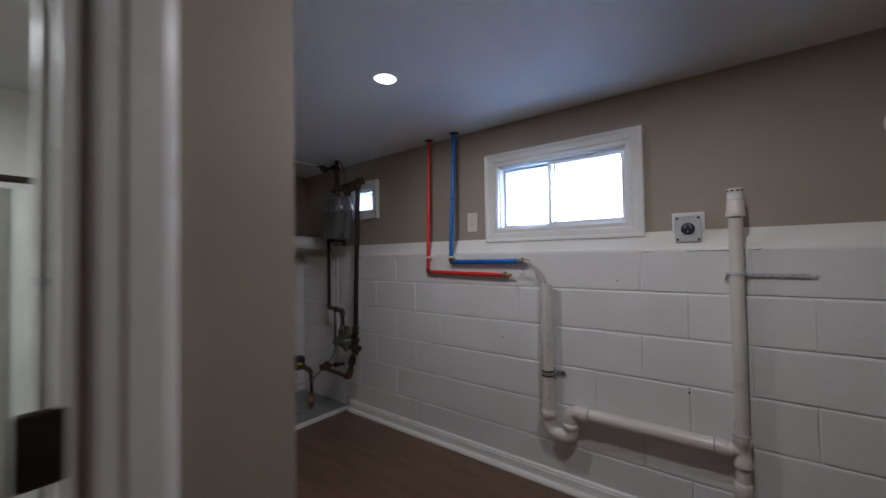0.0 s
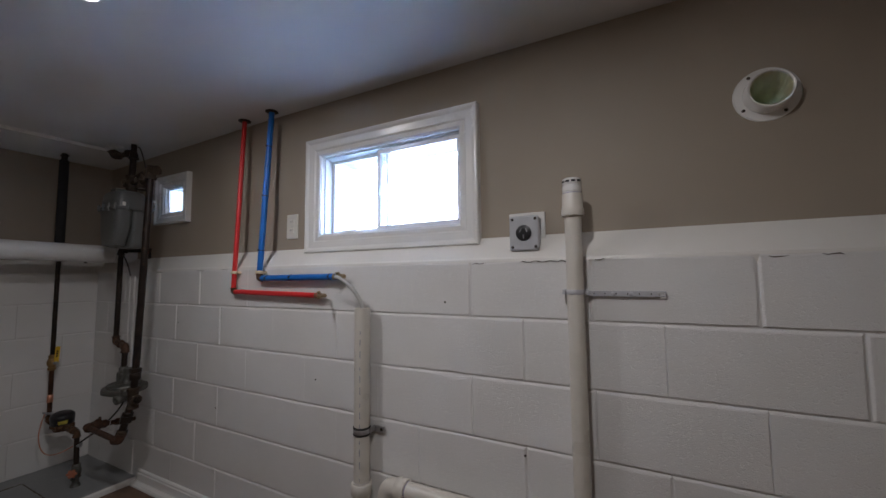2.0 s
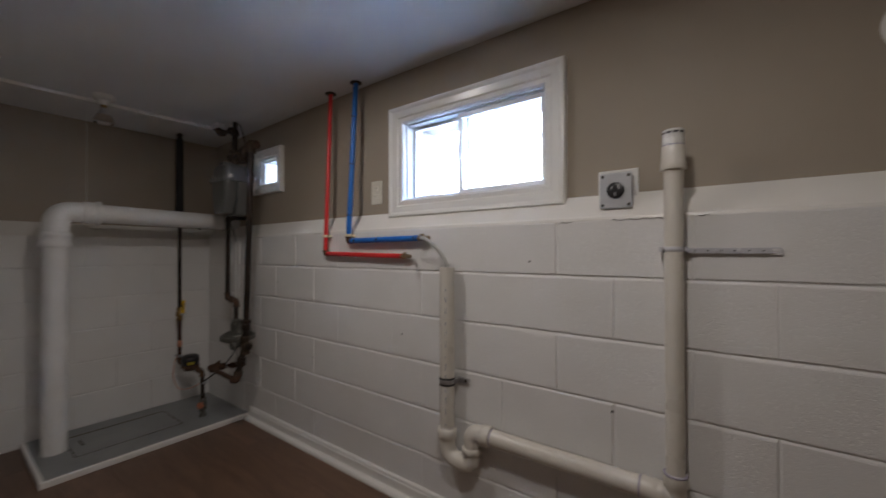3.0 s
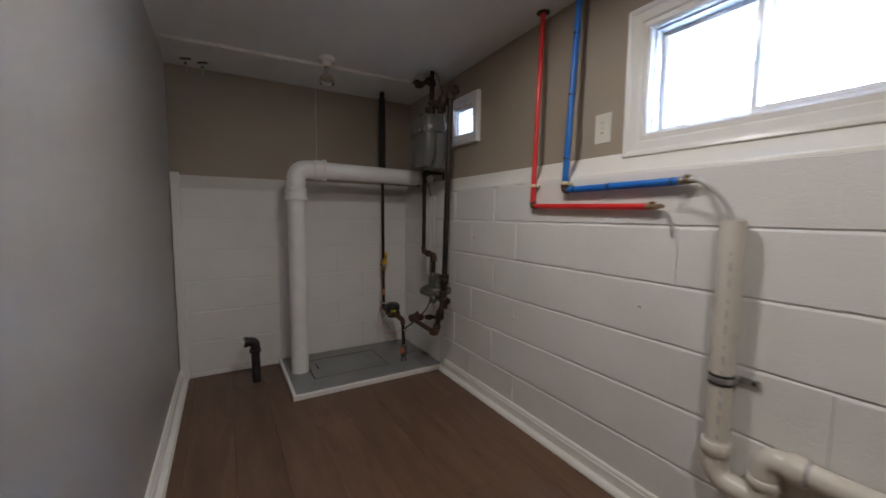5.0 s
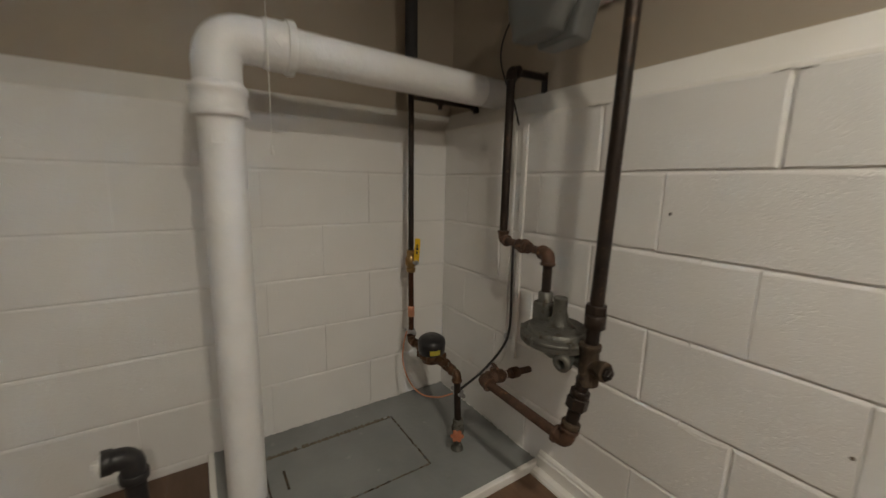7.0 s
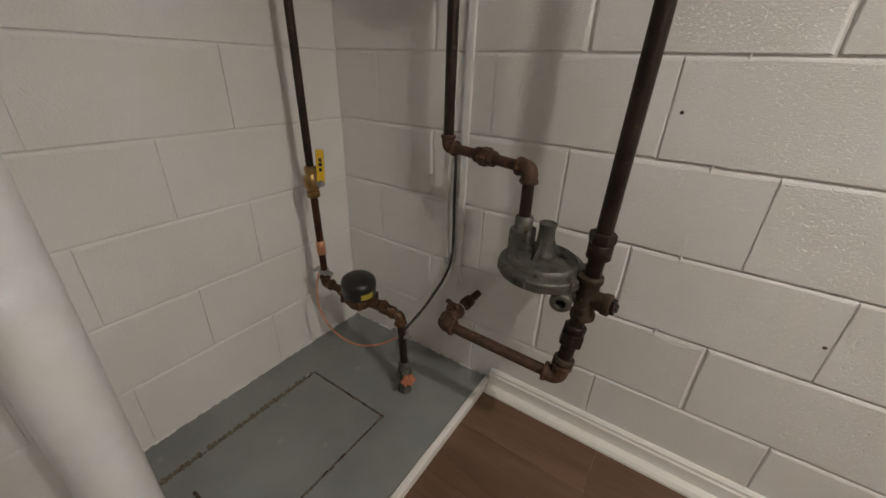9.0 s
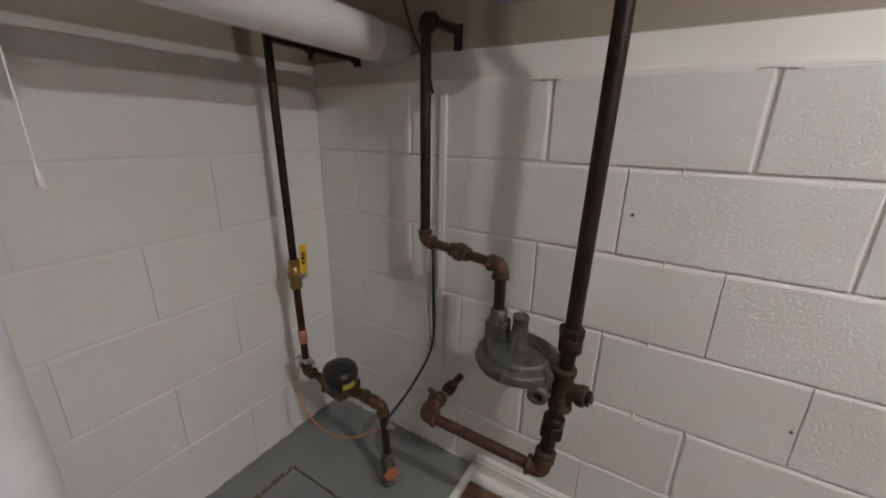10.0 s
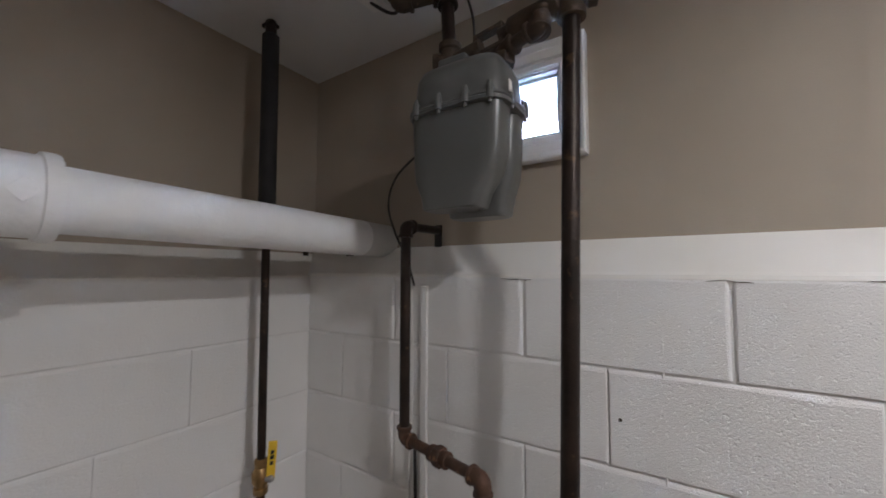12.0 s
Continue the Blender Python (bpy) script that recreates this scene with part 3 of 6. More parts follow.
def window_main():
    x0, x1, z0, z1 = WIN
    w = tagged(new("window_1"), "white vinyl sliding basement window with moulded casing", "window", "", "structure")
    w.location = (x0, UP_Y, z0)
    part("casing", casing(bmesh.new(), x0 + 0.004, x1 - 0.004, z0 + 0.004, z1 - 0.004, 0.080, UP_Y), TRIM, w, "glossy white moulded casing")
    part("reveal", frame_bars(bmesh.new(), x0 + 0.001, x1 - 0.001, UP_Y - 0.008, UP_Y + 0.14, z0 + 0.001, z1 - 0.001, 0.006), TRIM, w)
    part("window_frame", frame_bars(bmesh.new(), x0 + 0.0075, x1 - 0.0075, UP_Y + 0.012, UP_Y + 0.095, z0 + 0.0075, z1 - 0.0075, 0.006), VINYL, w)
    xm = -0.664
    # fixed pane, set back
    s1 = part("sash", frame_bars(bmesh.new(), x0 + 0.014, xm + 0.02, UP_Y + 0.056, UP_Y + 0.080, z0 + 0.014, z1 - 0.014, 0.015), VINYL, w)
    pane("pane", x0 + 0.027, xm + 0.007, UP_Y + 0.066, z0 + 0.027, z1 - 0.027, s1)
    # sliding pane, in front
    s2 = part("sash", frame_bars(bmesh.new(), xm - 0.018, x1 - 0.014, UP_Y + 0.022, UP_Y + 0.048, z0 + 0.014, z1 - 0.014, 0.018), VINYL, w)
    pane("pane", xm - 0.002, x1 - 0.030, UP_Y + 0.032, z0 + 0.030, z1 - 0.030, s2)
    part("latch", boxed(xm - 0.014, xm - 0.002, UP_Y + 0.012, UP_Y + 0.023, 1.535, 1.595, 0.003), VINYL, s2, "white sash latch")


def window_small():
    x0, x1, z0, z1 = SMALL
    w = tagged(new("window_2"), "small white framed basement window near the ceiling", "window", "", "structure")
    w.location = (x0, UP_Y, z0)
    part("casing", casing(bmesh.new(), x0 + 0.004, x1 - 0.004, z0 + 0.004, z1 - 0.004, 0.066, UP_Y), TRIM, w, "white casing")
    part("reveal", frame_bars(bmesh.new(), x0 + 0.001, x1 - 0.001, UP_Y - 0.006, UP_Y + 0.14, z0 + 0.001, z1 - 0.001, 0.008), TRIM, w)
    s = part("window_frame", frame_bars(bmesh.new(), x0 + 0.009, x1 - 0.009, UP_Y + 0.012, UP_Y + 0.042, z0 + 0.009, z1 - 0.009, 0.008), VINYL, w)
    pane("pane", x0 + 0.016, x1 - 0.016, UP_Y + 0.026, z0 + 0.016, z1 - 0.016, s)


window_main()
window_small()


# ---------------------------------------------------------------- doorway in the hall
def doorway():
    d = tagged(new("door_1"), "white painted door frame, the door open out of sight", "door frame", "", "structure")
    d.location = (DOOR_X, -0.35, 0)
    y0, y1, top = -0.72, 0.028, 1.94
    for ya, yb in ((y1 + 0.010, y1 + 0.105), (y0 - 0.105, y0 - 0.010)):
        bm = bmesh.new()
        flip = 1 if ya > 0 else -1
        inner = ya if flip > 0 else yb
        poly = [(0, 0), (0, 0.010), (0.008, 0.014), (0.030, 0.014), (0.036, 0.018), (0.075, 0.019), (0.090, 0.015), (0.095, 0.008), (0.095, 0)]
        extrude_profile(bm, [(v, flip * u) for u, v in poly], (DOOR_X + 0.0005, inner, 0), (DOOR_X + 0.0005, inner, top - 0.012), (1, 0, 0), (0, 1, 0))
        part("casing", bm, TRIM, d)
    part("jamb", boxed(DOOR_X - 0.125, DOOR_X + 0.004, y1 - 0.017, y1 + 0.003, 0, top - 0.02, 0.002), TRIM, d)
    part("jamb", boxed(DOOR_X - 0.125, DOOR_X + 0.004, y0 - 0.003, y0 + 0.017, 0, top - 0.02, 0.002), TRIM, d)
    part("head_jamb", boxed(DOOR_X - 0.125, DOOR_X + 0.004, y0 - 0.003, y1 + 0.003, top - 0.019, top - 0.001, 0.002), TRIM, d)
    part("door_stop", boxed(DOOR_X - 0.085, DOOR_X - 0.050, y1 - 0.030, y1 - 0.0175, 0, top - 0.02, 0.003), TRIM, d)
    bm = boxed(DOOR_X - 0.008, DOOR_X + 0.006, y1 - 0.052, y1 - 0.006, 0.952, 1.040, 0.0055, 3)
    part("strike_plate", bm, BRONZE_DARK, d, "dark bronze strike plate")
    part("stop_bumper", boxed(DOOR_X - 0.052, DOOR_X - 0.046, y1 - 0.028, y1 - 0.018, 1.182, 1.192, 0.002), STEEL, d)


doorway()


def shower_curtain():
    c = thing("shower_curtain", (-1.75, -0.15, 0.25), "white shower curtain hanging from a dark rod", "curtain")
    bm = bmesh.new()
    n = 48
    for z0, z1 in ((0.28, 1.46),):
        rows = [[bm.verts.new((-1.75 + 0.02 * math.sin(k * 1.1) + 0.01 * math.sin(k * 2.7), -1.2 + 1.36 * k / n, z)) for k in range(n + 1)] for z in (z0, z1)]
        for k in range(n):
            bm.faces.new((rows[0][k], rows[0][k + 1], rows[1][k + 1], rows[1][k])).smooth = True
    bmesh.ops.solidify(bm, geom=bm.faces[:], thickness=0.003)
    part("cloth", bm, CLOTH, c)
    part("rod", tube(bmesh.new(), [(-1.75, -1.595, 1.49), (-1.75, 0.174, 1.49)], 0.012), BRONZE_DARK, c, "dark metal rod")


shower_curtain()


# ---------------------------------------------------------------- lamps on the ceiling
def downlight(x, y):
    top = ceiling_at(x)
    d = thing("downlight", (x, y, top - 0.006), "slim round white recessed ceiling light, switched on", "ceiling light", "recessed ceiling lights")
    bm = lathe(bmesh.new(), (x, y, top), (0, 0, -1), [(0.056, 0.0), (0.056, 0.003), (0.052, 0.006), (0.046, 0.005), (0.045, 0.001)], 32)
    part("trim_ring", bm, TRIM, d)
    part("diffuser", lathe(bmesh.new(), (x, y, top), (0, 0, -1), [(0.0445, 0.0015), (0.044, 0.004), (0.03, 0.0045)], 32), LIT, d, "glowing white diffuser")


downlight(-1.065, 1.102)
downlight(0.05, 0.90)


# made-up fixture, out of view, that carries the washroom's added lamp
def washroom_fill_light():
    d = thing("added_ceiling_light", (-1.3, -0.7, CEIL - 0.08), "unseen frosted flush ceiling light, added to brighten the washroom", "ceiling light")
    part("base_ring", lathe(bmesh.new(), (-1.3, -0.7, CEIL), (0, 0, -1), [(0.13, 0.0), (0.13, 0.02), (0.12, 0.025)], 28), STEEL, d)
    part("shade", lathe(bmesh.new(), (-1.3, -0.7, CEIL - 0.024), (0, 0, -1), [(0.118, 0.0), (0.11, 0.03), (0.08, 0.045), (0.02, 0.052)], 28), LIT, d)


washroom_fill_light()

BX, BY = -2.485, 1.156
BZ = ceiling_at(BX)


def bare_bulb():
    d = thing("lampholder", (BX, BY, BZ - 0.15), "white pull-chain ceiling lampholder with a clear unlit bulb", "lampholder")
    bm = lathe(bmesh.new(), (BX, BY, BZ - 0.010), (0, 0, -1), [(0.050, -0.012), (0.050, 0.006), (0.044, 0.011), (0.028, 0.016), (0.023, 0.036), (0.021, 0.042)], 24)
    part("socket", bm, TRIM, d)
    part("screw_shell", lathe(bmesh.new(), (BX, BY, BZ - 0.050), (0, 0, -1), [(0.014, 0), (0.014, 0.010), (0.012, 0.016)], 18), BRASS, d)
    bm = lathe(bmesh.new(), (BX, BY, BZ - 0.064), (0, 0, -1), [(0.014, 0.0), (0.017, 0.016), (0.030, 0.040), (0.042, 0.062), (0.047, 0.078), (0.044, 0.088), (0.02, 0.093)], 28)
    b = part("bulb", bm, BULB, d, "clear glass reflector bulb")
    b.visible_shadow = False
    part("reflector", lathe(bmesh.new(), (BX, BY, BZ - 0.066), (0, 0, -1), [(0.010, 0.004), (0.013, 0.018), (0.022, 0.040)], 24), STEEL, b, "silvered reflector")
    bm = tube(bmesh.new(), [(BX + 0.020, BY - 0.012, BZ - 0.030), (BX + 0.0, BY - 0.060, BZ - 0.042), (-2.440, 1.079, 1.86), (-2.438, 1.078, 1.068)], 0.0009, 6)
    part("pull_cord", bm, CLOTH, d)
    part("cord_weight", lathe(bmesh.new(), (-2.438, 1.078, 1.069), (0, 0, -1), [(0.0012, 0), (0.003, 0.006), (0.0035, 0.015), (0.0025, 0.02)], 10), TRIM, d)


bare_bulb()

single("surface_raceway", extrude_profile(bmesh.new(), [(-0.016, 0.001), (-0.014, -0.012), (-0.010, -0.016), (0.010, -0.016), (0.014, -0.012), (0.016, 0.001)], (-2.632, LEFT + 0.002, ceiling_at(-2.6)), (-2.572, 1.78, ceiling_at(-2.6)), (1, 0, 0)), TRIM, (-2.61, 1.0, ceiling_at(-2.6)), "white cable raceway along the ceiling", "raceway")


# black tube drawn for the shadow gap where the raceway's end hangs loose
single("raceway_cable", tube(bmesh.new(), smooth_line([(-2.594, 1.56, ceiling_at(-2.6) - 0.003), (-2.580, 1.66, ceiling_at(-2.6) - 0.006), (-2.556, 1.77, ceiling_at(-2.6) - 0.016), (-2.512, 1.785, ceiling_at(-2.6) - 0.040), (-2.470, 1.755, 1.936)]), 0.0045, 8), RUBBER,
       (-2.56, 1.70, ceiling_at(-2.6)), "black strand standing in for the shadow gap at the ceiling raceway's end", "cable")


def hook(x, y, turn):
    top = ceiling_at(x)
    d = thing("ceiling_hanger", (x, y, top - 0.07), "dark metal hanger plate with a bolt on the ceiling", "hanger", "hangers on the ceiling")
    bm = box(bmesh.new(), -0.030, 0.030, -0.011, 0.011, -0.005, 0.001, 0.002)
    bmesh.ops.transform(bm, matrix=pose(x, y, top, 0, 0, turn), verts=bm.verts)
    part("plate", bm, BRONZE_DARK, d)
    part("bolt", tube(bmesh.new(), [(x, y, top - 0.004), (x + 0.003, y + 0.002, top - 0.075)], 0.004, 8), STEEL, d)
    part("nut", hexa(bmesh.new(), (x, y, top - 0.030), (0, 0, 1), 0.009, 0.008), BRONZE_DARK, d)


hook(-2.915, 0.433, 70)
hook(-2.935, 0.517, 60)


# ---------------------------------------------------------------- sewer pipe on the end wall
SX, SY, SZ, SR = -2.692, 1.000, 1.352, 0.054


def sewer_pipe():
    d = thing("sewer_pipe", (SX, SY, PZ), "fat white painted sewer pipe rising from the pad", "pipe")
    bm = tube(bmesh.new(), [(SX, SY, PZ - 0.006), (SX, SY, 1.20)], SR, 32)
    lower = part("pipe", bm, PVC_PAINTED, d)
    bm = bmesh.new()
    tube(bm, fillet([(SX, SY, 1.185), (SX, SY, SZ), (SX, SY + 0.160, SZ)], 0.135, 12), SR * 1.06, 32)
    part("elbow", bm, PVC_PAINTED, d)
    for p, ax in (((SX, SY, 1.192), (0, 0, 1)), ((SX, SY + 0.148, SZ), (0, 1, 0))):
        bm = lathe(bmesh.new(), p, ax, [(SR * 1.06, -0.044), (SR * 1.13, -0.040), (SR * 1.17, -0.034), (SR * 1.18, 0.012), (SR * 1.20, 0.016), (SR * 1.29, 0.018), (SR * 1.30, 0.022), (SR * 1.30, 0.034), (SR * 1.28, 0.038), (SR * 1.0, 0.040)], 32) if ax[2] == 0 else lathe(bmesh.new(), p, ax, [(SR * 1.0, -0.040), (SR * 1.25, -0.039), (SR * 1.27, -0.035), (SR * 1.27, -0.018), (SR * 1.20, -0.014), (SR * 1.19, 0.016), (SR * 1.27, 0.020), (SR * 1.27, 0.032), (SR * 1.20, 0.037), (SR * 1.06, 0.044)], 32)
        part("collar", bm, PVC_PAINTED, d)
    part("pipe", tube(bmesh.new(), [(SX, SY + 0.15, SZ), (SX - 0.003, 1.852, SZ - 0.010)], SR, 32), PVC_PAINTED, d)
    part("pipe_end", tube(bmesh.new(), [(SX - 0.003, 1.850, SZ - 0.010), (SX - 0.004, UP_Y + 0.02, SZ - 0.013)], SR * 0.985, 32), PVC_GREY, d, "grey end of the pipe at the wall")
    # moulded diamond on the collar, and raised print down the pipe
    bm = boxed(-0.013, 0.013, -0.013, 0.013, -0.001, 0.001, 0.0005, 1)
    bmesh.ops.transform(bm, matrix=Matrix.Translation((SX + SR * 1.17, SY + 0.148 - 0.005, SZ)) @ Matrix.Rotation(radians(45), 4, "X") @ Matrix.Rotation(radians(90), 4, "Y"), verts=bm.verts)
    part("maker_mark", bm, PVC_PAINTED, d)
    bm = bmesh.new()
    for y0, y1, z0, z1 in ((-0.016, 0.016, 1.082, 1.085), (-0.016, 0.016, 1.112, 1.115), (-0.016, -0.013, 1.085, 1.112), (0.013, 0.016, 1.085, 1.112)):
        box(bm, SX + SR - 0.004, SX + SR + 0.0008, SY - 0.012 + y0, SY - 0.012 + y1, z0, z1, 0.0006, 1)
    part("maker_mark", bm, PVC_PAINTED, lower)
    bm = bmesh.new()
    rn = random.Random(3)
    for k in range(26):
        z = 0.66 + k * 0.018
        if rn.random() < 0.8:
            a = radians(rn.uniform(-8, -6))
            box(bm, SX + SR * math.cos(a) - 0.0008, SX + SR * math.cos(a) + 0.0009, SY + SR * math.sin(a) - rn.uniform(0.003, 0.007), SY + SR * math.sin(a) + 0.005, z, z + rn.uniform(0.003, 0.009))
    tagged(part("raised_print", bm, PVC_PAINTED, lower), kind="stuff")


sewer_pipe()


def drain_stub():
    d = thing("drain_stub", (-2.720, 0.738, 0), "short black plastic drain stub with a plugged elbow", "pipe")
    x, y = -2.720, 0.738
    part("pipe", tube(bmesh.new(), [(x - 0.006, y + 0.003, -0.006), (x, y, 0.22)], 0.025, 20), ABS, d)
    bm = bmesh.new()
    tube(bm, fillet([(x, y, 0.195), (x, y, 0.262), (x + 0.008, y - 0.060, 0.268)], 0.045, 8), 0.0285, 20)
    ring(bm, (x, y, 0.204), (0, 0, 1), 0.0335, 0.024)
    ring(bm, (x + 0.006, y - 0.050, 0.267), (0.13, -1, 0.08), 0.0325, 0.024)
    part("elbow", bm, ABS, d)
    bm = lathe(bmesh.new(), (x + 0.008, y - 0.061, 0.268), (0.13, -1, 0.08), [(0.023, 0), (0.022, 0.004)], 18)
    box(bm, x - 0.002, x + 0.018, y - 0.078, y - 0.063, 0.258, 0.278, 0.003)
    part("plug", bm, TRIM, d, "white square-headed plug")


drain_stub()


# ---------------------------------------------------------------- water service
def water_riser():
    d = thing("water_pipe", (-2.871, 1.660, 0.32), "tarnished copper water riser, its top in black foam", "pipe")
    top, mid, low = Vector((-2.874, 1.652, ceiling_at(-2.87) + 0.004)), Vector((-2.854, 1.650, 0.682)), Vector((-2.842, 1.648, 0.342))
    bend = Vector((-2.865, 1.652, 1.2))
    at = lambda z: top.lerp(bend, (top.z - z) / (top.z - 1.2)) if z > 1.2 else bend.lerp(mid, (1.2 - z) / (1.2 - mid.z))
    part("pipe", tube(bmesh.new(), [top, bend, at(0.70)], 0.0112), IRON, d, "blackened copper riser")
    bm = tube(bmesh.new(), [at(1.938), at(1.934), at(1.345), at(1.340)], [0.019, 0.0235, 0.024, 0.019], 20)
    part("foam_sleeve", bm, FOAM, d, "black foam insulation sleeve")
    bm = bmesh.new()
    tube(bm, [at(1.978), at(1.93)], 0.016, 10)
    box(bm, -2.898, -2.858, 1.636, 1.670, 1.962, 1.974, 0.004)
    part("hanger_clamp", bm, IRON, d)
    v = part("ball_valve", lathe(bmesh.new(), at(0.682), (0, 0, 1), [(0.017, -0.045), (0.019, -0.043), (0.019, -0.028), (0.015, -0.026), (0.023, -0.012), (0.024, 0.010), (0.016, 0.026), (0.018, 0.030), (0.018, 0.045), (0.014, 0.048)], 16), BRASS, d, "brass ball valve")
    q = at(0.682)
    bm = lathe(bmesh.new(), q, (0.95, 0.25, 0), [(0.010, 0.018), (0.010, 0.036), (0.007, 0.040)], 10)
    part("stem", bm, STEEL, v)
    bm = boxed(-0.011, 0.011, -0.0025, 0.0025, -0.004, 0.092, 0.0022)
    bmesh.ops.transform(bm, matrix=Matrix.Translation(q + Vector((0.031, 0.008, 0.006))) @ Matrix.Rotation(radians(53), 4, "Z") @ Matrix.Rotation(radians(3), 4, "Y"), verts=bm.verts)
    lever = part("lever", bm, YELLOW, v, "yellow lever handle")
    bm = bmesh.new()
    for k, wd in ((0.030, 0.004), (0.045, 0.005), (0.058, 0.004)):
        box(bm, -wd, wd, -0.0035, -0.0024, k, k + 0.010, 0)
    bmesh.ops.transform(bm, matrix=Matrix.Translation(q + Vector((0.031, 0.008, 0.006))) @ Matrix.Rotation(radians(53), 4, "Z") @ Matrix.Rotation(radians(3), 4, "Y"), verts=bm.verts)
    part("lever_mark", bm, BLACK, lever)
    part("pipe", tube(bmesh.new(), [mid + Vector((0, 0, -0.035)), low], 0.0112), COPPER, d)
    part("coupling", ring(bmesh.new(), mid.lerp(low, 0.62), (-0.13, 0.04, 1), 0.0138, 0.045), COPPER_NEW, d, "bright copper coupling")
    part("elbow", elbow_mesh(low, (0, 0, 1), (0.97, 0.12, 0.0), 0.0122), BRONZE, d)
    part("nipple", tube(bmesh.new(), [low, (-2.765, 1.664, 0.328)], 0.0122), BRONZE, d)
    part("swivel_nut", hexa(bmesh.new(), (-2.778, 1.660, 0.332), (0.97, 0.12, 0), 0.021, 0.018), BRONZE, d)
    cl = low + Vector((-0.006, 0.002, 0.044))
    bm = ring(bmesh.new(), cl, (0, 0, 1), 0.0175, 0.014)
    box(bm, cl.x - 0.032, cl.x + 0.040, cl.y - 0.010, cl.y + 0.006, cl.z - 0.006, cl.z + 0.006, 0.003)
    hexa(bm, cl + Vector((0.032, -0.014, 0.004)), (0.2, -1, 0.4), 0.006, 0.026)
    hexa(bm, cl + Vector((-0.026, -0.012, 0.0)), (0.2, -1, 0.3), 0.006, 0.020)
    part("ground_clamp", bm, STEEL, d, "galvanised grounding clamp")


water_riser()


def water_meter():
    c = Vector((-2.705, 1.664, 0.364))
    d = thing("water_meter", (-2.705, 1.664, 0.30), "bronze water meter with a round black register", "water meter")
    bm = lathe(bmesh.new(), c, (0, 0, 1), [(0.022, -0.062), (0.036, -0.058), (0.044, -0.040), (0.050, -0.036), (0.050, -0.022), (0.046, -0.018)], 24)
    for k in range(4):
        a = radians(45 + 90 * k)
        hexa(bm, c + Vector((0.052 * math.cos(a), 0.052 * math.sin(a), -0.032)), (0, 0, 1), 0.008, 0.026)
    tube(bm, [c + Vector((-0.064, -0.006, -0.036)), c + Vector((0.085, 0.004, -0.032))], 0.017, 16)
    part("body", bm, BRONZE, d)
    reg = part("register", lathe(bmesh.new(), c, (0.10, -0.06, 1), [(0.047, -0.020), (0.052, -0.016), (0.0545, 0.020), (0.052, 0.034), (0.040, 0.044), (0.012, 0.047)], 32), BLACK, d, "black plastic register housing")
    # labels wrapped on the side facing the room
    for a0, a1, z0, z1, mat, lab in ((-38, 5, -0.012, 0.014, LABEL, "yellow label"), (-42, -12, 0.014, 0.022, TRIM, "white label")):
        bm = bmesh.new()
        rows = [[bm.verts.new(c + Vector((0.0550 * math.cos(radians(a0 + (a1 - a0) * k / 6)), 0.0550 * math.sin(radians(a0 + (a1 - a0) * k / 6)), z))) for k in range(7)] for z in (z0, z1)]
        for k in range(6):
            bm.faces.new((rows[0][k], rows[0][k + 1], rows[1][k + 1], rows[1][k]))
        bmesh.ops.solidify(bm, geom=bm.faces[:], thickness=-0.0006)
        part("label", bm, mat, reg, lab)
    part("swivel_nut", hexa(bmesh.new(), c + Vector((0.100, 0.002, -0.030)), (0.97, 0.1, -0.1), 0.021, 0.020), BRONZE, d)


water_meter()


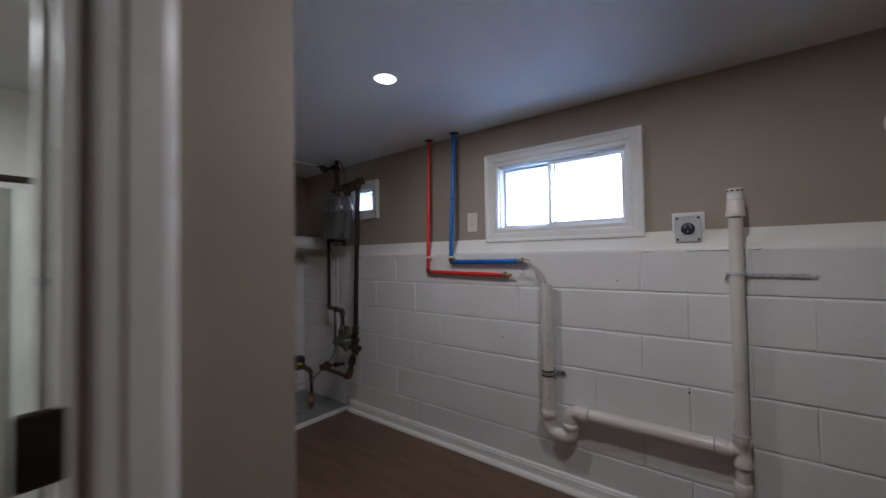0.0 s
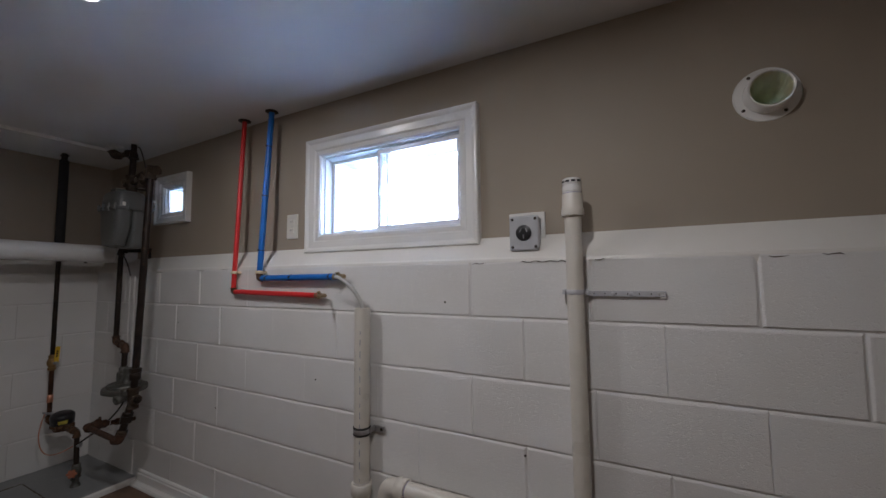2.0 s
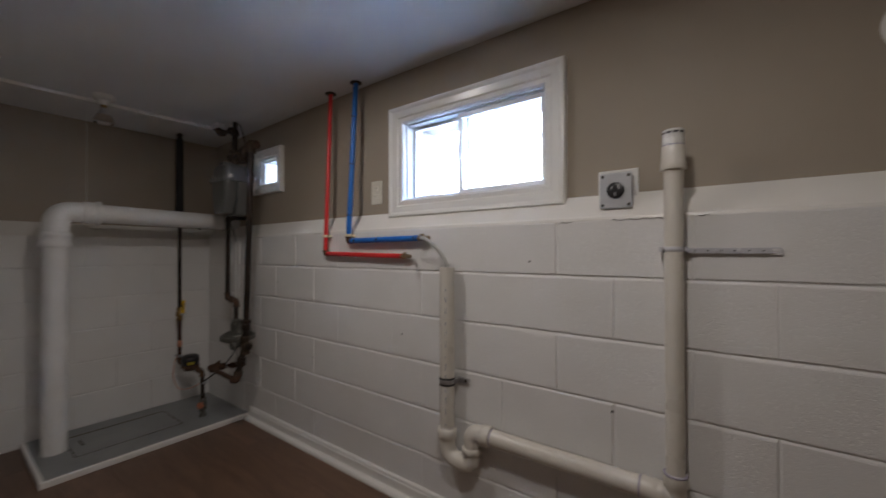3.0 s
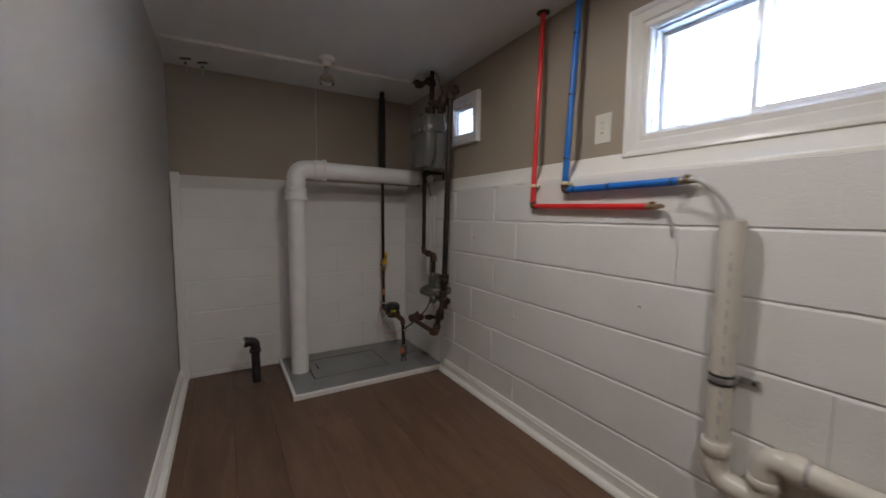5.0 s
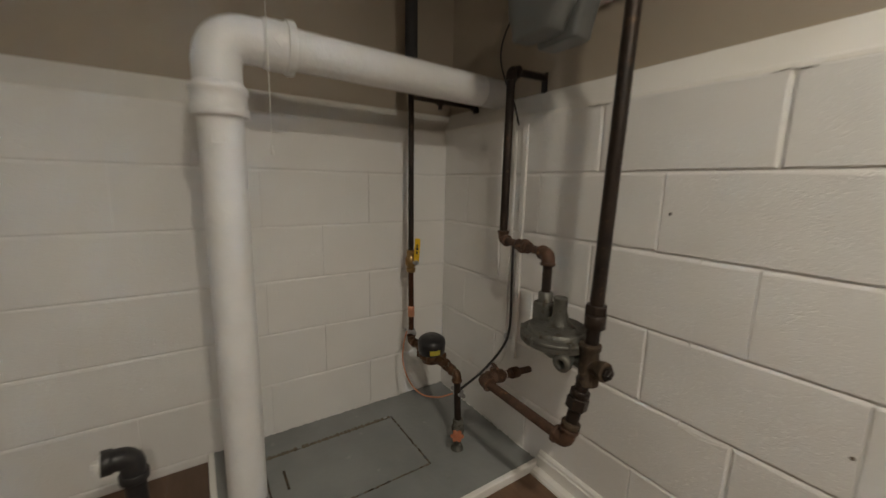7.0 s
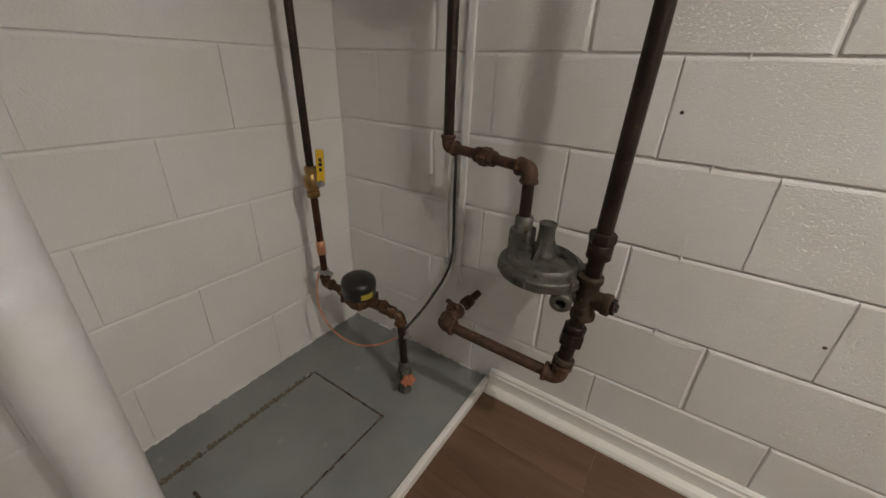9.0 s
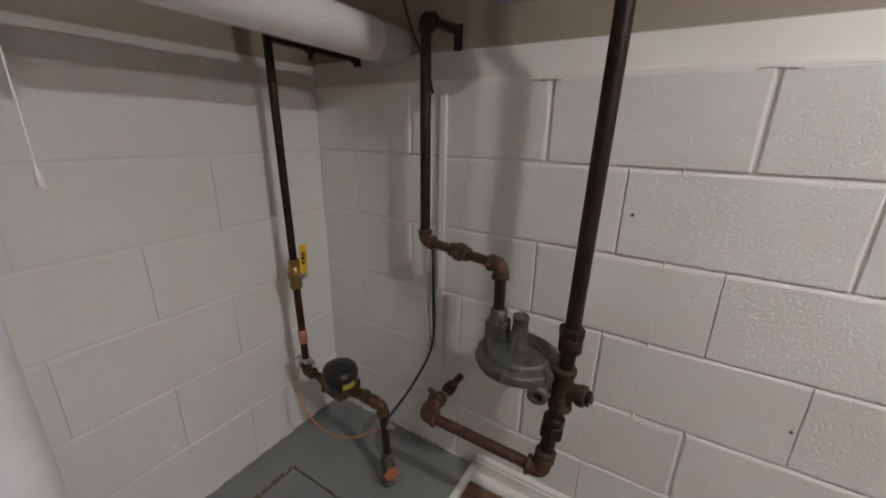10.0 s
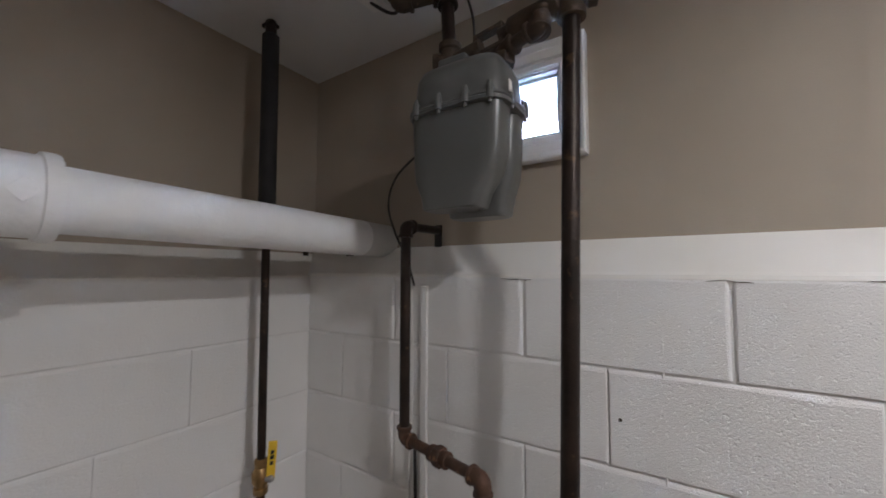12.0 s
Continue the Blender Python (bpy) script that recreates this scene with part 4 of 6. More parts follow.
def water_inlet():
    d = thing("water_inlet_pipe", (-2.528, 1.673, PZ), "corroded water inlet pipe with shutoff valve on the pad", "pipe")
    e = Vector((-2.548, 1.677, 0.318))
    part("nipple", tube(bmesh.new(), [(-2.618, 1.663, 0.334), e], 0.0125), BRONZE, d)
    part("coupling", ring(bmesh.new(), (-2.584, 1.670, 0.327), (0.97, 0.2, -0.2), 0.0175, 0.020), BRONZE, d)
    part("elbow", elbow_mesh(e, (-0.97, -0.2, 0.2), (0.05, -0.03, -1), 0.0125), BRONZE, d)
    part("pipe", tube(bmesh.new(), [e, (-2.537, 1.679, 0.13)], 0.0125), IRON, d)
    bm = bmesh.new()
    ring(bm, (-2.547, 1.685, 0.245), (0, 0, 1), 0.019, 0.014)
    box(bm, -2.588, -2.510, 1.678, 1.691, 0.239, 0.251, 0.003)
    part("ground_clamp", bm, STEEL, d, "galvanised grounding clamp")
    bm = lathe(bmesh.new(), (-2.536, 1.679, PZ - 0.002), (0, 0, 1), [(0.024, 0), (0.021, 0.012), (0.015, 0.022), (0.015, 0.040), (0.020, 0.050), (0.021, 0.062), (0.024, 0.078), (0.024, 0.092), (0.019, 0.104), (0.020, 0.116), (0.017, 0.122)], 14)
    lathe(bm, (-2.536, 1.679, 0.108), (0.78, -0.62, 0.1), [(0.016, 0.01), (0.015, 0.03), (0.010, 0.034), (0.008, 0.048)], 12)
    for k in range(9):
        a = k * 2.4
        bmesh.ops.create_icosphere(bm, subdivisions=1, radius=0.007, matrix=Matrix.Translation((-2.536 + 0.018 * math.cos(a), 1.679 + 0.018 * math.sin(a), 0.05 + 0.009 * k)))
    v = part("shutoff_valve", bm, CAST, d, "corroded shutoff valve")
    bm = bmesh.new()
    q = Vector((-2.536, 1.679, 0.108)) + Vector((0.78, -0.62, 0.1)).normalized() * 0.052
    for k in range(6):
        a = 2 * math.pi * k / 6
        u = Vector((0.6, 0.8, 0))
        lathe(bm, q + u * 0.017 * math.cos(a) + Vector((0, 0, 0.017 * math.sin(a))), (0.78, -0.62, 0.1), [(0.006, -0.004), (0.008, 0), (0.006, 0.004)], 8)
    lathe(bm, q, (0.78, -0.62, 0.1), [(0.016, -0.004), (0.018, 0), (0.016, 0.004)], 14)
    part("handwheel", bm, ORANGE, v, "faded orange handwheel")


water_inlet()

single("ground_wire", tube(bmesh.new(), smooth_line([(-2.853, 1.632, 0.384), (-2.852, 1.618, 0.33), (-2.835, 1.606, 0.262), (-2.77, 1.600, 0.210), (-2.68, 1.604, 0.196), (-2.605, 1.630, 0.212), (-2.553, 1.664, 0.243)]), 0.0028, 8), COPPER_NEW,
       (-2.7, 1.58, 0.2), "sagging copper grounding wire", "wire")


# ---------------------------------------------------------------- gas service
GR = 0.0168


def gas_main():
    d = thing("gas_pipe", (-2.06, 1.70, 0.30), "dark iron gas riser with fittings, rust-brown low down", "pipe", "gas pipes")
    top, un, cr = Vector((-2.032, 1.744, 1.772)), Vector((-2.050, 1.725, 0.680)), Vector((-2.054, 1.721, 0.560))
    part("pipe", tube(bmesh.new(), [top, un], GR, 20), IRON, d, "dark iron riser")
    bm = bmesh.new()
    hexa(bm, un + Vector((0, 0, 0.022)), (0, 0, 1), GR * 1.62, 0.024)
    ring(bm, un + Vector((0, 0, -0.008)), (0, 0, 1), GR * 1.5, 0.034)
    part("union", bm, IRON, d)
    part("pipe", tube(bmesh.new(), [un, cr], GR * 1.02, 18), IRON, d)
    bm = bmesh.new()
    lathe(bm, cr, (0, 0, 1), [(GR * 1.3, -0.055), (GR * 1.6, -0.052), (GR * 1.6, -0.040), (GR * 1.35, -0.034), (GR * 1.5, 0), (GR * 1.35, 0.034), (GR * 1.6, 0.040), (GR * 1.6, 0.052), (GR * 1.3, 0.055)], 20)
    lathe(bm, cr, (1, -0.12, 0), [(GR * 1.2, 0.0), (GR * 1.25, 0.035), (GR * 1.45, 0.038), (GR * 1.45, 0.052), (GR * 1.2, 0.054)], 18)
    part("cross_fitting", bm, BROWN_IRON, d, "weathered greenish-brown cross fitting")
    bm = lathe(bmesh.new(), cr, (1, -0.12, 0), [(0.011, 0.05), (0.011, 0.066), (0.009, 0.068)], 4, smooth=False)
    hexa(bm, cr + Vector((1, -0.12, 0)).normalized() * 0.058, (1, -0.12, 0), 0.018, 0.010)
    part("plug", bm, IRON, d, "square-headed plug")
    lo = Vector((-2.068, 1.676, 0.355))
    part("pipe", tube(bmesh.new(), [cr, lo], GR, 18), IRON, d)
    q = cr.lerp(lo, 0.50)
    bm = hexa(bmesh.new(), q, cr - lo, GR * 1.62, 0.032)
    ring(bm, q + (cr - lo).normalized() * 0.026, cr - lo, GR * 1.45, 0.018)
    part("coupling", bm, IRON, d)
    q = cr.lerp(lo, 0.78)
    bm = ring(bmesh.new(), q, cr - lo, GR * 1.42, 0.016)
    part("reducer", bm, BROWN_IRON, d)
    left = Vector((-2.381, 1.657, 0.381))
    part("elbow", elbow_mesh(lo, (cr - lo), (left - lo), GR * 0.92), RUST, d, "rusty elbow")
    part("pipe", tube(bmesh.new(), [lo, left], GR * 0.84, 18), RUST, d, "rust-brown iron pipe")
    wall = Vector((-2.402, FACE + 0.02, 0.344))
    part("elbow", elbow_mesh(left, (lo - left), (wall - left), GR * 0.88), RUST, d, "rusty elbow")
    part("pipe", tube(bmesh.new(), [left, left.lerp(wall, 0.62)], GR * 0.78, 16), RUST, d)
    part("stub", tube(bmesh.new(), [left.lerp(wall, 0.6), wall], GR * 0.70, 16), RUST, d)
    part("coupling", ring(bmesh.new(), left.lerp(wall, 0.60), wall - left, GR * 1.12, 0.034), RUST, d)
    u = (wall - left).normalized()
    bm = lathe(bmesh.new(), left + u * 0.06, u, [(GR * 1.0, -0.02), (GR * 1.35, -0.014), (GR * 1.2, 0.0), (GR * 1.35, 0.018), (GR * 1.35, 0.028), (GR, 0.034)], 12)
    lathe(bm, left + u * 0.06, (-0.2, -0.35, 1), [(0.017, 0.0), (0.015, 0.024), (0.010, 0.026), (0.010, 0.034)], 10)
    v = part("gas_cock", bm, RUST, d, "rusty plug valve")
    bm = box(bmesh.new(), -0.032, 0.020, -0.006, 0.006, 0.026, 0.036, 0.003)
    bmesh.ops.transform(bm, matrix=Matrix.Translation(left + u * 0.06) @ Matrix.Rotation(radians(-20), 4, "Z"), verts=bm.verts)
    part("key", bm, RUST, v)
    part("thread_tape", ring(bmesh.new(), left + u * 0.104, u, GR * 0.86, 0.004), TRIM, d, "white thread tape")
    # tee on top of the riser
    bm = bmesh.new()
    lathe(bm, top, (0, 0, 1), [(GR * 1.6, -0.045), (GR * 1.62, -0.030), (GR * 1.4, -0.026), (GR * 1.45, 0.016), (GR * 1.2, 0.028), (GR * 0.6, 0.032)], 18)
    lathe(bm, top, (1, 0.25, 0.05), [(GR * 1.35, -0.02), (GR * 1.35, 0.028), (GR * 1.6, 0.030), (GR * 1.6, 0.046), (GR * 1.2, 0.048)], 18)
    part("tee", bm, BROWN_IRON, d, "brown iron tee")


gas_main()


def gas_header():
    """From the ceiling down to the meter's inlet, and across to the riser."""
    d = thing("gas_header_pipe", (-2.365, 1.815, 1.73), "rust-brown gas pipes joining meter, riser and ceiling", "pipe", "gas pipes")
    a = Vector((-2.331, 1.783, 1.750))
    up = Vector((-2.348, 1.794, 1.942))
    part("pipe", tube(bmesh.new(), [a, up], GR, 18), IRON, d)
    bm = bmesh.new()
    lathe(bm, a, (0, 0, 1), [(GR * 1.3, -0.05), (GR * 1.65, -0.046), (GR * 1.65, -0.030), (GR * 1.35, -0.026), (GR * 1.45, 0.0), (GR * 1.35, 0.026), (GR * 1.65, 0.030), (GR * 1.65, 0.044), (GR * 1.2, 0.048)], 20)
    lathe(bm, a, (-0.9, -0.4, 0), [(GR * 1.2, 0.0), (GR * 1.2, 0.026), (GR * 1.4, 0.028), (GR * 1.35, 0.040), (GR * 0.9, 0.042)], 16)
    part("tee", bm, BROWN_IRON, d, "brown iron tee over the meter")
    part("swivel_nut", hexa(bmesh.new(), (-2.330, 1.782, 1.692), (0, 0, 1), 0.027, 0.028), BROWN_IRON, d)
    br = Vector((-2.462, 1.745, 1.924))
    bm = elbow_mesh(up, (0.1, 0, -1), br - up, GR)
    tube(bm, [up, up + Vector((0.0, 0.0, 0.052))], GR * 0.9, 14)
    part("tee", bm, IRON, d)
    part("pipe", tube(bmesh.new(), [up, br], GR * 0.9, 16), BROWN_IRON, d)
    part("elbow", elbow_mesh(br, up - br, (-0.3, -0.15, 1), GR * 0.9), BROWN_IRON, d)
    bm = bmesh.new()
    rn = random.Random(8)
    for k in range(14):
        bmesh.ops.create_icosphere(bm, subdivisions=1, radius=rn.uniform(0.012, 0.024), matrix=Matrix.Translation(br + Vector((rn.uniform(-0.05, 0.02), rn.uniform(-0.035, 0.03), rn.uniform(0.045, 0.075)))) @ Matrix.Rotation(rn.uniform(0, 3), 4, "X"))
    part("filler", bm, CEILING, d, "ragged white filler where it enters the ceiling")
    b = Vector((-2.036, 1.744, 1.769))
    m = a.lerp(b, 0.38)
    ax = b - a
    w = ax.normalized()
    part("pipe", tube(bmesh.new(), [a, m - w * 0.022], GR * 0.95, 18), BROWN_IRON, d)
    part("pipe", tube(bmesh.new(), [m + w * 0.030, b], GR * 0.95, 18), BROWN_IRON, d)
    bm = bmesh.new()
    for sd in (-1, 1):
        box(bm, -0.030, 0.038, -0.011, 0.011, sd * 0.021 - 0.005, sd * 0.021 + 0.005, 0.002)
    for e in (-0.030, 0.036):
        box(bm, e - 0.006, e + 0.006, -0.012, 0.012, -0.026, 0.026, 0.002)
    bmesh.ops.transform(bm, matrix=Matrix.Translation(m) @ w.to_track_quat("X", "Z").to_matrix().to_4x4(), verts=bm.verts)
    part("yoke", bm, BROWN_IRON, d, "open rectangular iron yoke in the pipe")
    c = a.lerp(b, 0.78)
    bm = lathe(bmesh.new(), c, ax, [(GR * 1.05, -0.066), (GR * 1.45, -0.060), (GR * 1.5, -0.040), (GR * 1.55, -0.030), (GR * 1.4, 0.030), (GR * 1.65, 0.034), (GR * 1.65, 0.05), (GR * 1.2, 0.054)], 18)
    lathe(bm, c, (0.1, -0.25, -1), [(GR * 1.2, 0.0), (GR * 1.2, 0.03), (GR * 1.5, 0.033), (GR * 1.5, 0.045), (GR, 0.048)], 16)
    part("tee", bm, BROWN_IRON, d)
    # short loop from the tee to the meter's outlet
    o = Vector((-2.186, 1.772, 1.728))
    k = c + Vector((0.012, -0.016, -0.034))
    part("elbow", elbow_mesh(k, (0, 0.1, 1), o - k, GR * 0.85), BROWN_IRON, d)
    part("nipple", tube(bmesh.new(), [k, o], GR * 0.85, 16), BROWN_IRON, d)
    part("elbow", elbow_mesh(o, k - o, (0, 0, -1), GR * 0.9), BROWN_IRON, d)
    part("swivel_nut", hexa(bmesh.new(), (-2.186, 1.772, 1.704), (0, 0, 1), 0.027, 0.026), BROWN_IRON, d)


gas_header()


def rounded_loft(bm, levels, n=40, power=4.5):
    """Rounded-rectangle sections: (z, cx, cy, half width, half depth)."""
    rings = []
    for z, cx, cy, a, b in levels:
        ringv = []
        for k in range(n):
            t = 2 * math.pi * k / n
            c, s = math.cos(t), math.sin(t)
            ringv.append(bm.verts.new((cx + a * math.copysign(abs(c) ** (2 / power), c), cy + b * math.copysign(abs(s) ** (2 / power), s), z)))
        rings.append(ringv)
    for a, b in zip(rings, rings[1:]):
        for k in range(n):
            bm.faces.new((a[k], a[(k + 1) % n], b[(k + 1) % n], b[k])).smooth = True
    bm.faces.new(rings[0][::-1])
    bm.faces.new(rings[-1])
    return bm


def gas_meter():
    cx, cy = -2.246, 1.719
    d = thing("gas_meter", (cx, cy, 1.361), "grey enamelled diaphragm gas meter hung from its pipes", "gas meter")

    def slim(name, bm, mat, parent, label=""):
        bmesh.ops.transform(bm, matrix=Matrix.Translation((cx, cy, -0.009)) @ Matrix.Diagonal((0.9, 0.9, 1, 1)) @ Matrix.Translation((-cx, -cy, 0)), verts=bm.verts)
        return part(name, bm, mat, parent, label)

    bm = bmesh.new()
    f, r = cy - 0.040, cy + 0.040
    rounded_loft(bm, [(1.374, cx - 0.012, f, 0.068, 0.034), (1.377, cx - 0.012, f, 0.074, 0.039), (1.404, cx - 0.010, f, 0.082, 0.041), (1.438, cx - 0.004, f, 0.104, 0.043), (1.481, cx, f, 0.112, 0.0445), (1.574, cx, f, 0.116, 0.046)])
    rounded_loft(bm, [(1.363, cx + 0.012, r, 0.066, 0.034), (1.367, cx + 0.012, r, 0.074, 0.039), (1.404, cx + 0.010, r, 0.084, 0.041), (1.442, cx + 0.004, r, 0.104, 0.043), (1.490, cx, r, 0.112, 0.0445), (1.574, cx, r, 0.116, 0.046)])
    rounded_loft(bm, [(1.442, cx, cy, 0.05, 0.04), (1.481, cx, cy, 0.085, 0.05), (1.574, cx, cy, 0.095, 0.06)], power=6)
    slim("lower_case", bm, METER, d)
    bm = bmesh.new()
    rounded_loft(bm, [(1.570, cx, cy, 0.118, 0.088), (1.572, cx, cy, 0.127, 0.096), (1.578, cx, cy, 0.128, 0.097), (1.580, cx, cy, 0.126, 0.095), (1.582, cx, cy, 0.128, 0.097), (1.588, cx, cy, 0.127, 0.096), (1.589, cx, cy, 0.118, 0.088)])
    fl = slim("flange", bm, METER, d)
    bm = bmesh.new()
    rounded_loft(bm, [(1.589, cx, cy, 0.117, 0.086), (1.614, cx, cy, 0.116, 0.085), (1.653, cx, cy, 0.112, 0.081), (1.672, cx, cy, 0.102, 0.072), (1.681, cx, cy, 0.085, 0.056)])
    slim("top_case", bm, METER, d)
    for k, (dx, dy) in enumerate([(-0.085, -0.093), (-0.022, -0.095), (0.045, -0.095), (0.124, -0.03), (0.124, 0.05), (-0.124, -0.03), (-0.124, 0.05), (0.098, -0.086)]):
        bm = lathe(bmesh.new(), (cx + dx, cy + dy, 1.580), (0, 0, 1), [(0.004, -0.018), (0.004, -0.010), (0.008, -0.009), (0.008, 0.012), (0.005, 0.020), (0.004, 0.024)], 8)
        slim("bolt", bm, METER, fl)
    slim("index_box", box(bmesh.new(), cx - 0.052, cx + 0.022, cy - 0.055, cy + 0.00, 1.677, 1.698, 0.005), METER, d)
    slim("seal_tag", boxed(cx + 0.1285, cx + 0.1315, cy - 0.062, cy - 0.046, 1.588, 1.609, 0.001), TRIM, d, "small white seal tag")
    # round index with a clear domed cover, on the side that faces the wall
    q = Vector((cx + 0.050, cy + 0.070, 1.606))
    part("index_dial", lathe(bmesh.new(), q, (0.35, 1, 0), [(0.030, 0.0), (0.030, 0.022), (0.027, 0.024)], 24), TRIM, d, "white round index dial")
    cover = part("index_cover", lathe(bmesh.new(), q, (0.35, 1, 0), [(0.034, 0.026), (0.034, 0.042), (0.031, 0.050), (0.020, 0.055), (0.006, 0.056)], 24), BULB, d, "clear domed plastic cover")
    cover.visible_shadow = False


gas_meter()


def gas_second():
    d = thing("gas_pipe", (-2.50, 1.80, 0.66), "brown iron gas pipe stepping down to the regulator", "pipe", "gas pipes")
    r = 0.0138
    e0, e1, e2, rg = Vector((-2.490, 1.815, 1.361)), Vector((-2.486, 1.811, 0.812)), Vector((-2.232, 1.752, 0.806)), Vector((-2.228, 1.748, 0.672))
    wall = Vector((-2.485, UP_Y + 0.01, 1.364))
    part("pipe", tube(bmesh.new(), [e0, e1], r, 18), IRON, d, "dark iron pipe")
    part("pipe", tube(bmesh.new(), [e0, wall], r * 0.9, 16), IRON, d)
    part("elbow", elbow_mesh(e0, wall - e0, e1 - e0, r * 0.95), IRON, d)
    part("elbow", elbow_mesh(e1, e0 - e1, e2 - e1, r * 0.95), RUST, d, "rusty elbow")
    part("pipe", tube(bmesh.new(), [e1, e2], r * 0.92, 18), RUST, d)
    m = e1.lerp(e2, 0.50)
    bm = hexa(bmesh.new(), m, e2 - e1, r * 1.75, 0.026)
    ring(bm, m + (e2 - e1).normalized() * 0.020, e2 - e1, r * 1.4, 0.018)
    ring(bm, m - (e2 - e1).normalized() * 0.020, e2 - e1, r * 1.4, 0.018)
    part("union", bm, RUST, d)
    part("elbow", elbow_mesh(e2, e1 - e2, rg - e2, r, fat=1.38), RUST, d, "rusty elbow")
    part("pipe", tube(bmesh.new(), [e2, rg], r, 18), IRON, d)
    bm = boxed(-2.498, -2.474, UP_Y - 0.006, UP_Y + 0.004, 1.314, 1.380, 0.002)
    part("wall_plate", bm, FOAM, d, "black strip where the pipe meets the wall")


gas_second()


def gas_regulator():
    c = Vector((-2.165, 1.731, 0.596))
    d = thing("gas_regulator", (c.x, c.y, 0.52), "weathered grey cast gas regulator with a round diaphragm case", "gas regulator")
    ax = Vector((0.03, -0.03, 1))
    bm = lathe(bmesh.new(), c, ax, [(0.025, -0.062), (0.036, -0.052), (0.050, -0.034), (0.078, -0.022), (0.094, -0.014), (0.099, -0.012), (0.099, 0.000), (0.094, 0.002)], 36)
    tube(bm, [c + Vector((0.01, 0, -0.035)), Vector((-2.066, 1.722, 0.556))], 0.020, 16)
    tube(bm, [c + Vector((-0.03, -0.01, -0.055)), c + Vector((-0.035, -0.02, -0.028))], 0.012, 12)
    part("lower_body", bm, CAST, d)
    part("upper_case", lathe(bmesh.new(), c, ax, [(0.099, 0.0025), (0.0992, 0.008), (0.096, 0.011), (0.084, 0.0115), (0.081, 0.013), (0.079, 0.022), (0.075, 0.026), (0.067, 0.0245), (0.060, 0.0225), (0.040, 0.0255), (0.02, 0.027)], 36), CAST, d)
    for k in range(6):
        a = 2 * math.pi * k / 6 + 0.5
        part("bolt", hexa(bmesh.new(), c + Vector((0.098 * math.cos(a), 0.098 * math.sin(a), 0.0)), (0, 0, 1), 0.004, 0.026), CAST, d)
    t = c + Vector((-0.006, 0.012, 0.022))
    bm = lathe(bmesh.new(), t, ax, [(0.030, 0.0), (0.025, 0.012), (0.0195, 0.032), (0.0180, 0.070), (0.0195, 0.072), (0.0195, 0.080), (0.017, 0.081), (0.016, 0.078), (0.010, 0.077)], 20)
    for k in range(3):
        a = radians(-95 + 110 * k)
        u = Vector((math.cos(a), math.sin(a), 0))
        w = Vector((-math.sin(a), math.cos(a), 0)) * 0.0025
        vs = [t + u * 0.015 + Vector((0, 0, 0.06)), t + u * 0.028 + Vector((0, 0, 0.022)), t + u * 0.060 + Vector((0, 0, -0.002)), t + u * 0.012 + Vector((0, 0, -0.004))]
        fa, fb = [bm.verts.new(p + w) for p in vs], [bm.verts.new(p - w) for p in vs]
        bm.faces.new(fa)
        bm.faces.new(fb[::-1])
        for i in range(4):
            bm.faces.new((fa[i], fb[i], fb[(i + 1) % 4], fa[(i + 1) % 4]))
    part("spring_tower", bm, CAST, d, "tapered spring tower with ribs")
    n = Vector((-2.228, 1.748, 0.0))
    bm = boxed(n.x - 0.027, n.x + 0.027, n.y - 0.024, n.y + 0.024, 0.598, 0.672, 0.008)
    lathe(bm, (n.x, n.y, 0.666), (0, 0, 1), [(0.024, 0), (0.021, 0.006), (0.021, 0.03), (0.018, 0.033)], 16)
    box(bm, n.x + 0.01, n.x + 0.06, n.y - 0.02, n.y + 0.006, 0.608, 0.634, 0.004)
    part("inlet_neck", bm, CAST, d)
    bm = lathe(bmesh.new(), (-2.098, 1.693, 0.561), (0.18, -1, -0.12), [(0.016, -0.01), (0.020, 0.010), (0.0235, 0.016), (0.0235, 0.030), (0.020, 0.033), (0.012, 0.033), (0.010, 0.014)], 20)
    port = part("vent_port", bm, CAST, d, "open round vent port")
    part("bore", lathe(bmesh.new(), Vector((-2.098, 1.693, 0.561)) + Vector((0.18, -1, -0.12)).normalized() * 0.0155, (0.18, -1, -0.12), [(0.0102, -0.001), (0.0100, 0.0)], 16), BLACK, port)


gas_regulator()


def cable_channel():
    d = thing("cable_channel", (-2.51, FACE, 0.36), "narrow white cable channel with loose wires in it", "cable channel")
    bm = bmesh.new()
    box(bm, -2.536, -2.526, FACE - 0.007, FACE + 0.0, 0.37, 1.200, 0.002)
    box(bm, -2.489, -2.467, FACE - 0.010, FACE + 0.0, 0.36, 1.200, 0.003)
    part("lip", bm, BLOCK_END, d)
    part("wire", tube(bmesh.new(), smooth_line([(-2.522, FACE - 0.006, 1.19), (-2.512, FACE - 0.012, 1.0), (-2.516, FACE - 0.010, 0.8), (-2.508, FACE - 0.012, 0.55), (-2.512, FACE - 0.01, 0.40), (-2.53, FACE - 0.015, 0.33), (-2.60, FACE - 0.02, 0.24)]), 0.0022, 6), TRIM, d, "thin white wire")
    part("wire", tube(bmesh.new(), smooth_line([(-2.527, FACE - 0.006, 1.195), (-2.520, FACE - 0.010, 0.9), (-2.524, FACE - 0.010, 0.6), (-2.516, FACE - 0.012, 0.42)]), 0.0025, 6), BLOCK_END, d)
    part("wire_tie", ring(bmesh.new(), (-2.514, FACE - 0.012, 0.435), (0, 0, 1), 0.009, 0.02), STEEL, d)


cable_channel()

